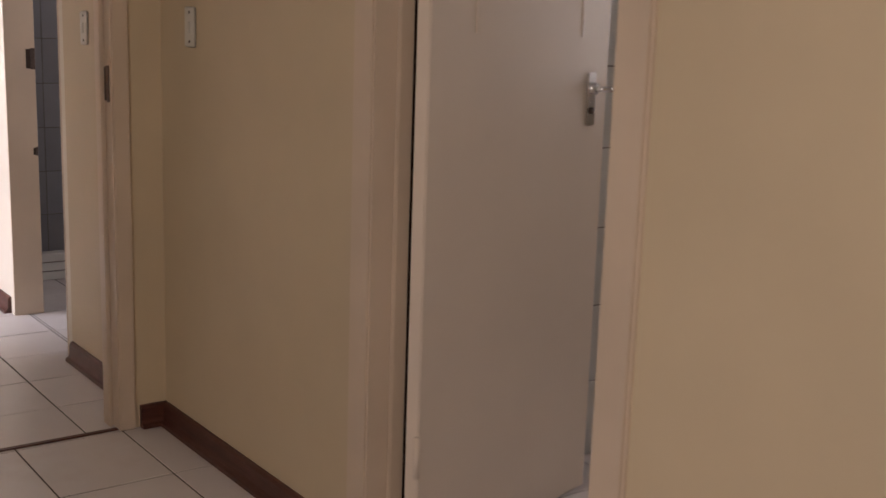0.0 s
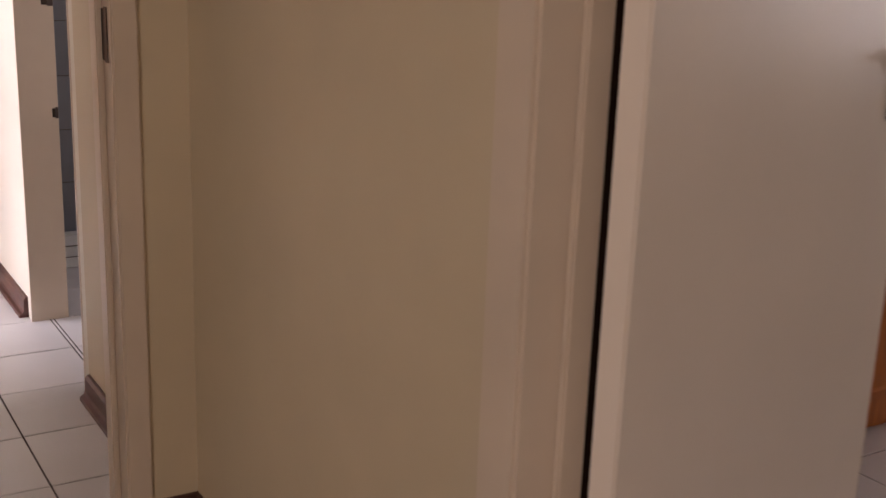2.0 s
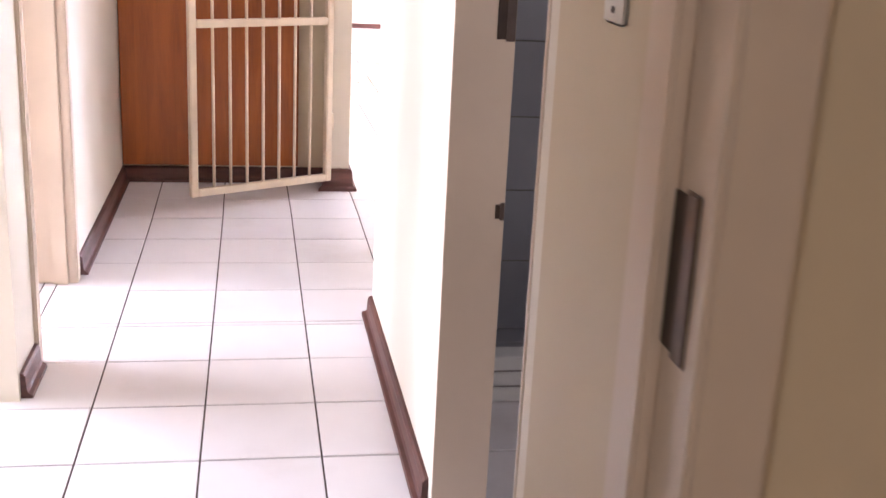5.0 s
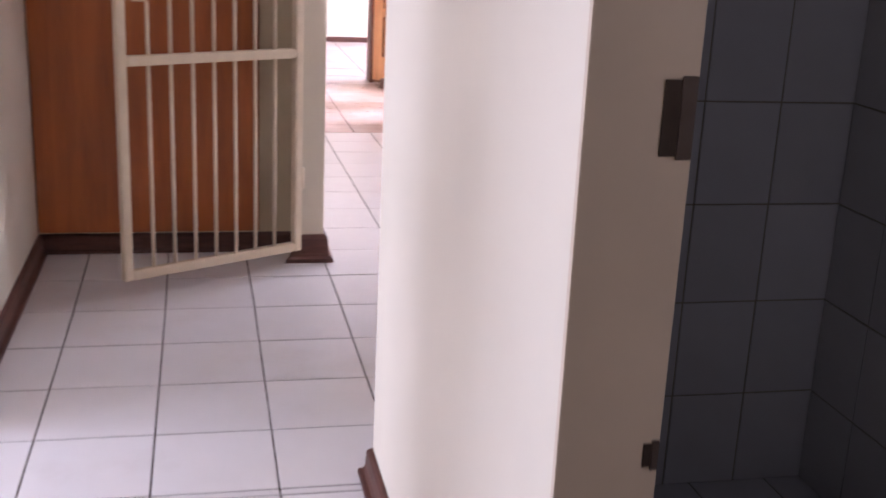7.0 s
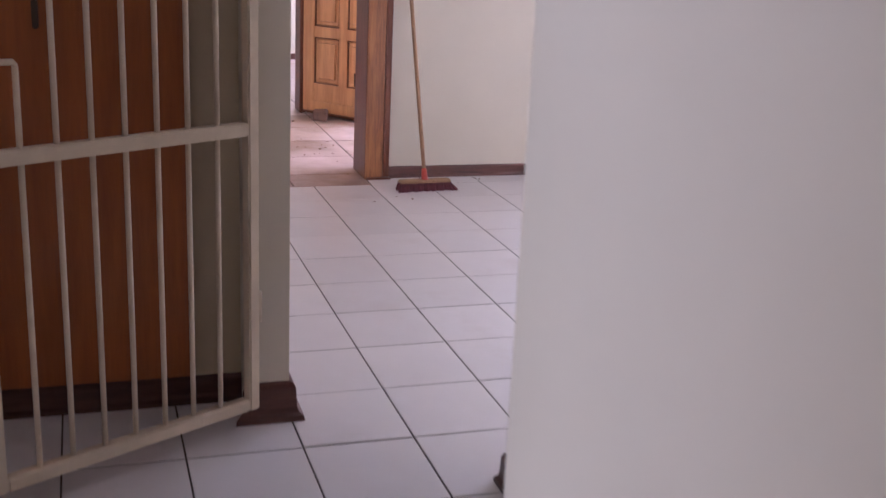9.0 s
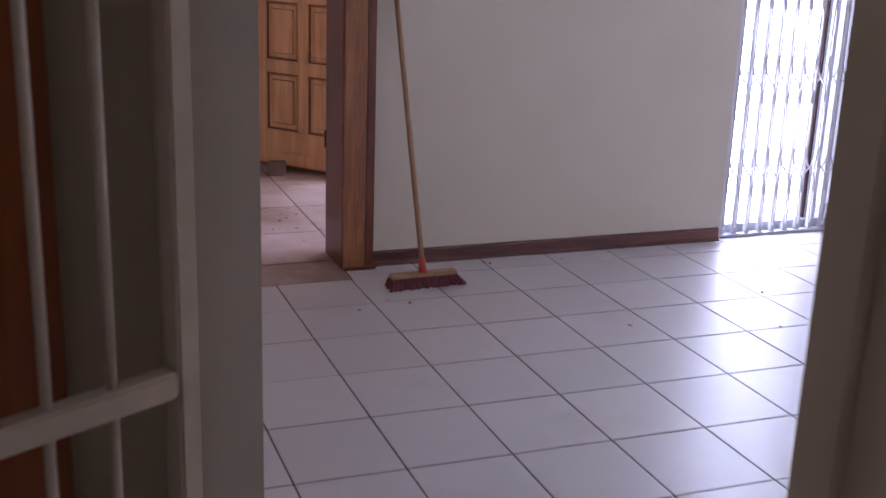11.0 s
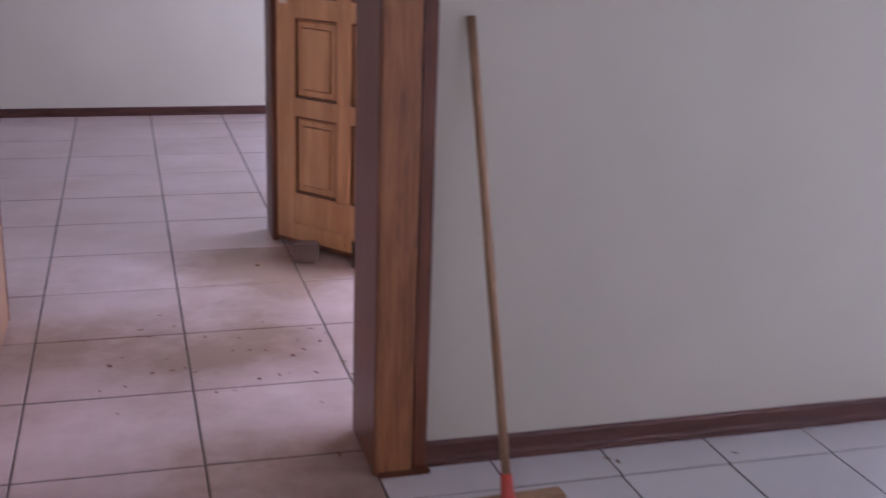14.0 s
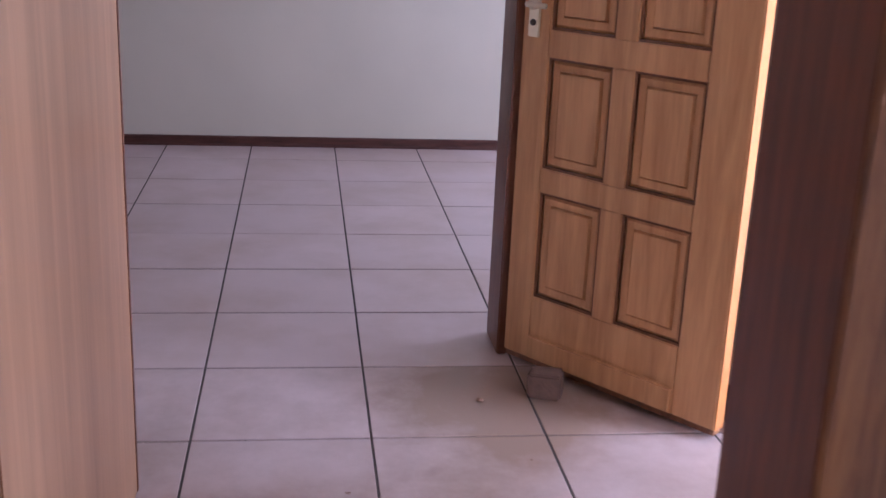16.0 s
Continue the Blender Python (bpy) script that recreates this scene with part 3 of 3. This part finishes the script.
part("mullion", boxes(((3.80, 7.50, 0.05), (3.86, 7.54, 2.05)), bevel=0.003), ALU, sd)
part("seal", boxes(((3.793, 7.505, 0.05), (3.80, 7.535, 2.05))), BLACK, sd)
pane = part("glass_pane", boxes(((3.86, 7.525, 0.05), (5.05, 7.53, 2.05))), glass_m, sd)
pane.visible_shadow = False
tagged(sd, "silver aluminium glazed sliding patio door", "sliding door", kind="structure")


def trellis():
    root = empty("trellis_gate", Matrix.Translation((3.285, 7.455, 0)))
    n, step = 26, 0.0695
    rows = (0.30, 0.72, 1.14, 1.56)
    post = part("post", boxes(((-0.011, -0.008, 0.03), (-0.0035, 0.008, 2.05)), ((0.0035, -0.008, 0.03), (0.011, 0.008, 2.05)), bevel=0.0015), TRELLIS, root)
    post.location = (0.02, 0, 0)
    posts = [post]
    for i in range(1, n):
        o = post.copy()
        scene.collection.objects.link(o)
        o.location = (0.02 + step * i, 0, 0)
        posts.append(o)
    for p in posts:
        p.parent = root

    def link(sgn):
        pts = []
        for k in range(9):
            u = k / 8 * 2 - 1
            pts.append((sgn * step / 2 * math.sin(u * math.pi / 2), 0.009 * sgn, 0.105 * u * (0.42 + 0.58 * abs(u))))
        return tube(pts, 0.0045, 6)
    l1 = part("lattice_strip", link(1), TRELLIS, root, smooth=True)
    l2 = part("lattice_strip", link(-1), TRELLIS, root, smooth=True)
    first = True
    for i in range(n - 1):
        for z in rows:
            for src in (l1, l2):
                o = src
                if not first:
                    o = src.copy()
                    scene.collection.objects.link(o)
                o.parent = root
                o.location = (0.02 + step * (i + 0.5), 0, z)
            first = False
    part("bottom_track", boxes(((0, -0.02, 0.004), (1.80, 0.02, 0.014)), bevel=0.002), ALU, root)
    foot = part("roller_foot", boxes(((-0.012, -0.014, 0.014), (0.012, 0.014, 0.045)), bevel=0.003), TRELLIS, root)
    foot.location = (0.02, 0, 0)
    for i in range(1, n):
        o = foot.copy()
        scene.collection.objects.link(o)
        o.parent = root
        o.location = (0.02 + step * i, 0, 0)
    part("top_track", boxes(((0, -0.02, 2.05), (1.80, 0.02, 2.09)), bevel=0.002), ALU, root)
    part("edge_channel", boxes(((-0.012, -0.02, 0.0), (0.004, 0.03, 2.09)), bevel=0.002), TRELLIS, root)
    return tagged(root, "white expanding trellis security gate across the patio door", "security gate")


trellis()

# ---- broom ----


def broom():
    root = empty("broom", pose(1.735, 7.118, 0, 0, 0, 3))
    inv = root.matrix_world.inverted()
    bm = boxes(((-0.138, -0.024, 0.037), (0.138, 0.024, 0.055)), bevel=0.006)
    part("head_block", bm, BROOMWOOD, root, "flat wooden broom head")
    rng = random.Random(4)
    bm = bmesh.new()
    for i in range(26):
        for j in range(5):
            x = -0.132 + 0.264 * i / 25
            y = -0.02 + 0.01 * j
            splay_x = x * 0.06 + max(0.0, x - 0.10) * 0.7 + rng.uniform(-0.006, 0.006)
            splay_y = y * 0.9 + rng.uniform(-0.006, 0.006)
            r0, r1 = 0.006, 0.0105
            vs0 = [bm.verts.new((x + r0 * c, y + r0 * s, 0.039)) for c, s in ((1, 0), (0, 1), (-1, 0), (0, -1))]
            vs1 = [bm.verts.new((x + splay_x + r1 * c, y + splay_y + r1 * s, rng.uniform(0.0, 0.004))) for c, s in ((1, 0), (0, 1), (-1, 0), (0, -1))]
            for k in range(4):
                bm.faces.new((vs0[k], vs0[(k + 1) % 4], vs1[(k + 1) % 4], vs1[k]))
            bm.faces.new(vs1)
    bmesh.ops.recalc_face_normals(bm, faces=bm.faces[:])
    part("bristles", bm, BRISTLE, root, "dark red-brown bristles")
    top = inv @ Vector((1.692, 7.405, 1.10))
    base = Vector((0.0, 0.0, 0.05))
    d = (top - base).normalized()
    part("socket", tube((base, base + d * 0.015, base + d * 0.06), [0.02, 0.016, 0.013]), REDPLASTIC, root, "red plastic socket", smooth=True)
    part("stick", tube((base + d * 0.05, base + d * 0.4, base + d * 0.8, top), [0.0105, 0.0108, 0.0105, 0.0105], 12), BROOMWOOD, root, "bare wooden stick", smooth=True)
    return tagged(root, "wooden broom with red-brown bristles leaning on the wall", "broom")


broom()

# ---- brick door stop ----
bm = boxes(((-0.045, -0.035, 0), (0.05, 0.04, 0.075)), bevel=0.008)
for v in bm.verts:
    v.co += 0.004 * Vector(noise.noise_vector(v.co * 30))
    v.co.z = max(v.co.z, 0.0)
bk = part("brick", bm, BRICK)
bk.name = "doorstop_brick"
bk.matrix_world = pose(1.585, 9.13, 0, 0, 0, -20)
tagged(bk, "broken grey-brown brick holding the panelled door", "brick")

# ---- light switches ----


def light_switch(m, label):
    root = empty("light_switch", m)
    part("cover_plate", boxes(((-0.036, -0.006, -0.058), (0.036, 0, 0.058)), bevel=0.003), PLASTIC, root)
    part("rocker", boxes(((-0.007, -0.011, -0.018), (0.007, -0.006, 0.018)), bevel=0.002), PLASTIC, root)
    for z in (-0.042, 0.042):
        part("screw", tube(((0, -0.0075, z), (0, -0.005, z)), 0.004), STEELDARK, root)
    return tagged(root, label, "light switch")


light_switch(pose(0.58, -0.342, 1.272, 0, 0, -90), "white plastic light switch on the cream wall")
light_switch(pose(0.55, 0.48, 1.255, 0, 0, -90), "white plastic light switch on the passage wall")

# ---- bathroom ----


def vanity():
    x0, x1, yf, yb = 2.08, 3.28, -0.50, -0.02
    root = empty("vanity_cabinet", Matrix.Translation((x0, yf, 0)))
    inv = root.matrix_world.inverted()
    part("body", boxes(((x0, yf + 0.02, 0), (x1, yb, 0.83)), bevel=0.002, m=inv), VANWOOD, root)
    edges = [x0 + 0.02, 2.285, 2.70, 3.12]
    for i, (a, b) in enumerate(zip(edges, edges[1:])):
        d = part("door", boxes(((a + 0.006, yf, 0.02), (b - 0.006, yf + 0.02, 0.79)), bevel=0.004, m=inv), VANWOOD, root)
        w = b - a
        if w > 0.3:
            # raised panel with an arched top
            bm = bmesh.new()
            lo = [(a + 0.07, 0.10), (b - 0.07, 0.10)]
            arch = []
            for k in range(21):
                u = k / 20
                s = max(0.0, 1 - abs(u - 0.5) / 0.38)
                arch.append((b - 0.07 - (w - 0.14) * u, 0.635 + 0.075 * (0.5 - 0.5 * math.cos(math.pi * s))))
            outline = lo + arch
            c = ((a + b) / 2, 0.38)
            rings = []
            for sc, y in ((1.0, yf + 0.0005), (0.985, yf - 0.006), (0.90, yf - 0.008), (0.87, yf - 0.002)):
                rings.append([bm.verts.new(inv @ Vector((c[0] + (p[0] - c[0]) * sc, y, c[1] + (p[1] - c[1]) * sc))) for p in outline])
            for p, q in zip(rings, rings[1:]):
                for k in range(len(p)):
                    bm.faces.new((p[k], p[(k + 1) % len(p)], q[(k + 1) % len(q)], q[k]))
            bm.faces.new(rings[-1])
            bmesh.ops.recalc_face_normals(bm, faces=bm.faces[:])
            part("raised_panel", bm, VANWOOD, d)
        hx = a + 0.018 if i == 1 else b - 0.018
        pull = part("pull", tube([inv @ Vector(p) for p in ((hx, yf - 0.026, 0.452), (hx, yf - 0.028, 0.51), (hx, yf - 0.026, 0.568))], 0.0048, 8), STEELDARK, d, "dark bar pull handle", smooth=True)
        for z in (0.475, 0.545):
            part("standoff", tube([inv @ Vector(p) for p in ((hx, yf, z), (hx, yf - 0.026, z))], 0.004, 8), STEELDARK, pull, smooth=True)
    part("top_rail", boxes(((x0, yf + 0.002, 0.795), (x1, yf + 0.02, 0.83)), bevel=0.002, m=inv), PINE, root, "paler top rail under the worktop")
    return tagged(root, "orange-brown wooden vanity cabinet with arched panel doors", "cabinet")


vanity()
wt = part("worktop", boxes(((2.06, -0.525, 0.83), (3.295, -0.004, 0.87)), bevel=0.012, segments=3), NAVY)
tagged(wt, "dark navy worktop on the vanity", "worktop")


def basin():
    root = empty("wash_basin", Matrix.Translation((2.70, -0.27, 0.872)))
    bm = bmesh.new()
    prof = [(1.0, 0.0), (1.01, 0.012), (0.98, 0.024), (0.92, 0.027), (0.86, 0.02), (0.80, -0.01), (0.6, -0.025), (0.0, -0.03)]
    rings = []
    for s, z in prof[:-1]:
        rings.append([bm.verts.new((0.29 * s * math.cos(2 * math.pi * k / 40), 0.21 * s * math.sin(2 * math.pi * k / 40), max(z, 0.003 if s < 0.7 else 0.0))) for k in range(40)])
    for p, q in zip(rings, rings[1:]):
        for k in range(40):
            bm.faces.new((p[k], p[(k + 1) % 40], q[(k + 1) % 40], q[k]))
    bm.faces.new(rings[-1])
    bmesh.ops.recalc_face_normals(bm, faces=bm.faces[:])
    part("bowl", bm, PORCELAIN, root, smooth=True)
    part("drain", tube(((0, 0, 0.004), (0, 0, 0.007)), 0.02), CHROME, root)
    return tagged(root, "white oval porcelain basin set in the worktop", "basin")


basin()
tp = empty("tap", Matrix.Translation((2.66, -0.05, 0.872)))
part("base_flange", tube(((0, 0, 0), (0, 0, 0.008)), 0.026, 16), CHROME, tp, smooth=True)
part("body", tube(((0, 0, 0.008), (0, 0, 0.05), (0, 0, 0.085)), [0.019, 0.017, 0.02], 14), CHROME, tp, smooth=True)
part("spout", tube(((0, 0, 0.045), (0.05, -0.03, 0.068), (0.11, -0.065, 0.088), (0.155, -0.09, 0.094), (0.165, -0.096, 0.082)), [0.011, 0.010, 0.009, 0.009, 0.009]), CHROME, tp, smooth=True)
part("lever", tube(((0, 0, 0.085), (0.02, -0.01, 0.105), (0.07, -0.03, 0.122), (0.13, -0.055, 0.13)), [0.012, 0.008, 0.006, 0.007]), CHROME, tp, smooth=True)
tagged(tp, "chrome basin tap behind the wash basin", "tap")
dish = empty("soap_dish", Matrix.Translation((3.0, -0.006, 1.20)))
part("tray", boxes(((-0.08, -0.06, -0.012), (0.08, 0, 0.012)), bevel=0.008), PORCELAIN, dish)
tagged(dish, "small cream ceramic soap ledge on the tiles", "soap dish")


def tiled_wall(name, origin, u, v_count, u_count, tw, th, normal, tile_m, grout_m, label, z0=0.0):
    """A backing of grout with tiles proud of it; u is the direction along the wall."""
    u, normal, origin = Vector(u), Vector(normal), Vector(origin)
    up = Vector((0, 0, 1))
    rot = Matrix((u, normal, up)).transposed().to_4x4()
    base = Matrix.Translation(origin) @ rot
    root = empty(name, base)
    part("grout_bed", boxes(((0, 0, z0), (u_count * tw, 0.003, z0 + v_count * th))), grout_m, root)
    g = 0.0018
    first = part("tile", boxes(((g, 0.003, g), (tw - g, 0.0065, th - g)), bevel=0.0012, segments=1), tile_m, root)
    for i in range(u_count):
        for j in range(v_count):
            if i + j == 0:
                o = first
            else:
                o = first.copy()
                scene.collection.objects.link(o)
                o.parent = root
            o.location = (i * tw, 0, z0 + j * th)
    return tagged(root, label, "wall tiles", kind="structure")


tiled_wall("tiles_bathroom_back", (3.30, -0.001, 0), (-1, 0, 0), 8, 12, 0.20, 0.25, (0, -1, 0), BATHTILE, WCGROUT, "white glazed bathroom wall tiles")
tiled_wall("tiles_bathroom_side", (3.299, -1.6, 0), (0, 1, 0), 8, 8, 0.20, 0.25, (-1, 0, 0), BATHTILE, WCGROUT, "white glazed bathroom wall tiles")
wall("wall_bathroom_nib", (1.505, -1.05), (1.595, 0.0), WHITE, (), "short bathroom wall beside the door")
tiled_wall("tiles_bathroom_nib", (1.50, -1.052, 0), (1, 0, 0), 9, 1, 0.10, 0.24, (0, -1, 0), BATHTILE, WCGROUT, "white tiles on the end of a short wall")

# ---- shower room ----
tiled_wall("tiles_shower_back", (1.618, 2.678, 0), (-1, 0, 0), 9, 5, 0.185, 0.236, (0, -1, 0), WCTILE, WCGROUT, "blue-grey glazed shower wall tiles")
tiled_wall("tiles_shower_side", (1.617, 0.82, 0), (0, 1, 0), 9, 10, 0.185, 0.236, (-1, 0, 0), WCTILE, WCGROUT, "blue-grey glazed shower wall tiles")
part_root = empty("shower_kerb", Matrix.Translation((0.67, 2.10, 0)))
for k in range(3):
    part("kerb_tile", boxes(((0.0, 0.0 + 0.004 * k, 0.002 + 0.045 * k), (0.945, 0.09, 0.042 + 0.045 * k)), bevel=0.003), BATHTILE, part_root)
part("core", boxes(((0.0, 0.012, 0.0), (0.945, 0.085, 0.13))), WCGROUT, part_root)
tagged(part_root, "white tiled kerb in front of the shower", "shower kerb", kind="structure")

# ---- scattered debris ----
rng = random.Random(11)


def crumb(name, x, y, s, label):
    bm = bmesh.new()
    bmesh.ops.create_icosphere(bm, subdivisions=1, radius=s)
    for v in bm.verts:
        v.co = Vector((v.co.x * rng.uniform(0.7, 1.7), v.co.y * rng.uniform(0.5, 1.1), max(0.0, v.co.z * 0.45 + s * 0.3)))
    ob = part(name, bm, LEAF)
    ob.matrix_world = pose(x, y, 0.0, 0, 0, rng.uniform(0, 360))
    return tagged(ob, label, "debris", group="debris on the floor")


for x, y, s in ((1.40, 9.10, 0.012), (0.86, 8.20, 0.009), (0.98, 8.12, 0.008), (1.28, 8.02, 0.007), (1.40, 8.18, 0.008), (1.15, 7.95, 0.006), (0.98, 8.42, 0.007), (1.50, 8.28, 0.007), (3.0, 6.70, 0.009), (2.83, 6.35, 0.006), (2.1, 7.32, 0.008), (1.62, 6.93, 0.007), (1.42, 6.90, 0.006), (1.55, 8.0, 0.006)):
    crumb("dirt_crumb", x, y, s, "small dark crumb of dirt on the tiles")


def dry_leaf(x, y, size):
    """A curled, torn scrap of dead leaf."""
    bm = bmesh.new()
    a = rng.uniform(0, 6.28)
    rows = []
    for i in range(5):
        u = i / 4 * 2 - 1
        half = size * 0.32 * (1 - u * u) * rng.uniform(0.7, 1.2) + 0.0008
        rows.append([bm.verts.new((u * size, half * k, 0.001 + size * 0.22 * (u * u) * rng.uniform(0.4, 1) + (size * 0.12 if k else 0))) for k in (-1, 0, 1)])
    for p, q in zip(rows, rows[1:]):
        for k in range(2):
            bm.faces.new((p[k], p[k + 1], q[k + 1], q[k]))
    ob = part("dry_leaf", bm, LEAF)
    ob.matrix_world = pose(x, y, 0.0, 0, 0, math.degrees(a))
    md = ob.modifiers.new("thickness", "SOLIDIFY")
    md.thickness = 0.0008
    return tagged(ob, "curled scrap of dead leaf on the dusty floor", "leaf", group="leaf scraps in the hall")


for _ in range(30):
    dry_leaf(rng.uniform(0.72, 1.62), 8.25 + rng.gauss(0, 0.22), rng.uniform(0.004, 0.011))
for x, y in ((2.42, 7.30), (2.08, 7.34), (1.55, 6.98), (2.95, 6.72), (2.3, 6.5)):
    dry_leaf(x, y, rng.uniform(0.007, 0.012))

# ---- floors, tile by tile ----


def tile_mesh(name, w, h, gap, material, lean=0.0):
    g2 = gap * 1.1
    bm = boxes(((gap / 2, g2 / 2, -0.006), (w - gap / 2, h - g2 / 2, 0)), bevel=0.0012, segments=1)
    for v in bm.verts:
        v.co.x -= lean * v.co.y
    me = bpy.data.meshes.new(name)
    bm.to_mesh(me)
    bm.free()
    me.materials.append(material)
    return me


def steps(lo, hi, size, at):
    """The joint lines of a grid of this size through at, from below lo to above hi."""
    k0, k1 = math.floor((lo - at) / size), math.ceil((hi - at) / size)
    return [at + k * size for k in range(k0, k1 + 1)]


def floor(name, x0, y0, x1, y1, tw, th, ax, ay, gap, material, label, joints=None, lean=0.0):
    """Tiles of tw x th on a grid through (ax, ay), cut at the room's edges, on a bed of grout.

    joints gives the cross joints where the courses are uneven; lean is the slope of the long joints."""
    root = part(name, boxes(((x0, y0, -0.08), (x1, y1, -0.002))), GROUT)
    tagged(root, label, "floor", kind="structure")
    cache = {}
    rows = joints or steps(y0, y1, th, ay)
    for c0, c1 in zip(rows, rows[1:]):
        cols = steps(x0, x1, tw, ax)
        for d0, d1 in zip(cols, cols[1:]):
            a0, a1 = max(d0, x0), min(d1, x1)
            b0, b1 = max(c0, y0), min(c1, y1)
            if a1 - a0 < 0.012 or b1 - b0 < 0.012:
                continue
            key = (round(a1 - a0, 3), round(b1 - b0, 3))
            if key not in cache:
                cache[key] = tile_mesh("tile", a1 - a0, b1 - b0, gap, material, lean)
            o = new("tile", cache[key])
            o.parent = root
            o.location = (a0 - lean * (b0 - y0), b0, rng.uniform(-0.0006, 0.0006))
    return root


PX, PY, AX, AY = 0.2965, 0.32, 0.029, 3.09
floor("floor_passage", -0.52, -0.10, 0.61, 2.74, PX, PY, AX, AY, 0.005, TILE, "white glazed floor tiles with dark grout")
floor("floor_vestibule", -0.52, 2.74, 1.14, 4.05, PX, PY, AX, AY, 0.005, TILE, "white glazed floor tiles with dark grout")
COURSES = [4.05, 4.385, 4.715, 5.045, 5.375, 5.70, 6.025, 6.345, 6.66, 6.965, 7.255]
floor("floor_lounge", -0.52, 4.05, 5.66, 7.255, 0.2972, PY, 0.029, AY, 0.005, TILE, "white glazed lounge floor tiles with dark grout", COURSES, 0.0085)
floor("floor_lounge_edge", 1.493, 7.255, 5.66, 7.52, 0.2975, PY, 1.4895, 7.255, 0.005, TILE, "white glazed floor tiles along the wall")
floor("floor_threshold", -0.30, 7.255, 1.493, 7.52, 0.452, 0.456, 1.089, 7.976, 0.0065, DUSTTILE, "dusty pinkish floor tiles in the doorway")
floor("floor_hall", -0.52, 7.52, 2.22, 9.344, 0.452, 0.456, 1.089, 7.976, 0.0065, DUSTTILE, "dusty pinkish hall floor tiles with dark grout")
floor("floor_room", -2.5, 9.344, 4.0, 12.45, 0.452, 0.456, 1.089, 7.976, 0.0065, HALLTILE, "pinkish floor tiles of the far room")
floor("floor_start", -2.56, -5.06, 0.64, -0.10, 0.33, 0.41, 0.43, -0.12, 0.005, TILE, "white glazed floor tiles with dark grout")
floor("floor_bathroom", 0.64, -2.84, 3.36, 0.06, 0.33, 0.33, 2.18, -0.60, 0.005, TILE, "white glazed bathroom floor tiles")
floor("floor_shower_room", 0.61, 0.06, 1.68, 2.12, PX, PY, AX, AY, 0.005, TILE, "white glazed shower room floor tiles")
floor("floor_shower", 0.61, 2.12, 1.68, 2.74, 0.2, 0.2, 0.72, 1.55, 0.004, WCTILE, "blue-grey tiled shower floor")
floor("floor_bedroom", -3.36, 0.18, -0.52, 4.80, PX, PY, AX, AY, 0.005, TILE, "white glazed bedroom floor tiles")
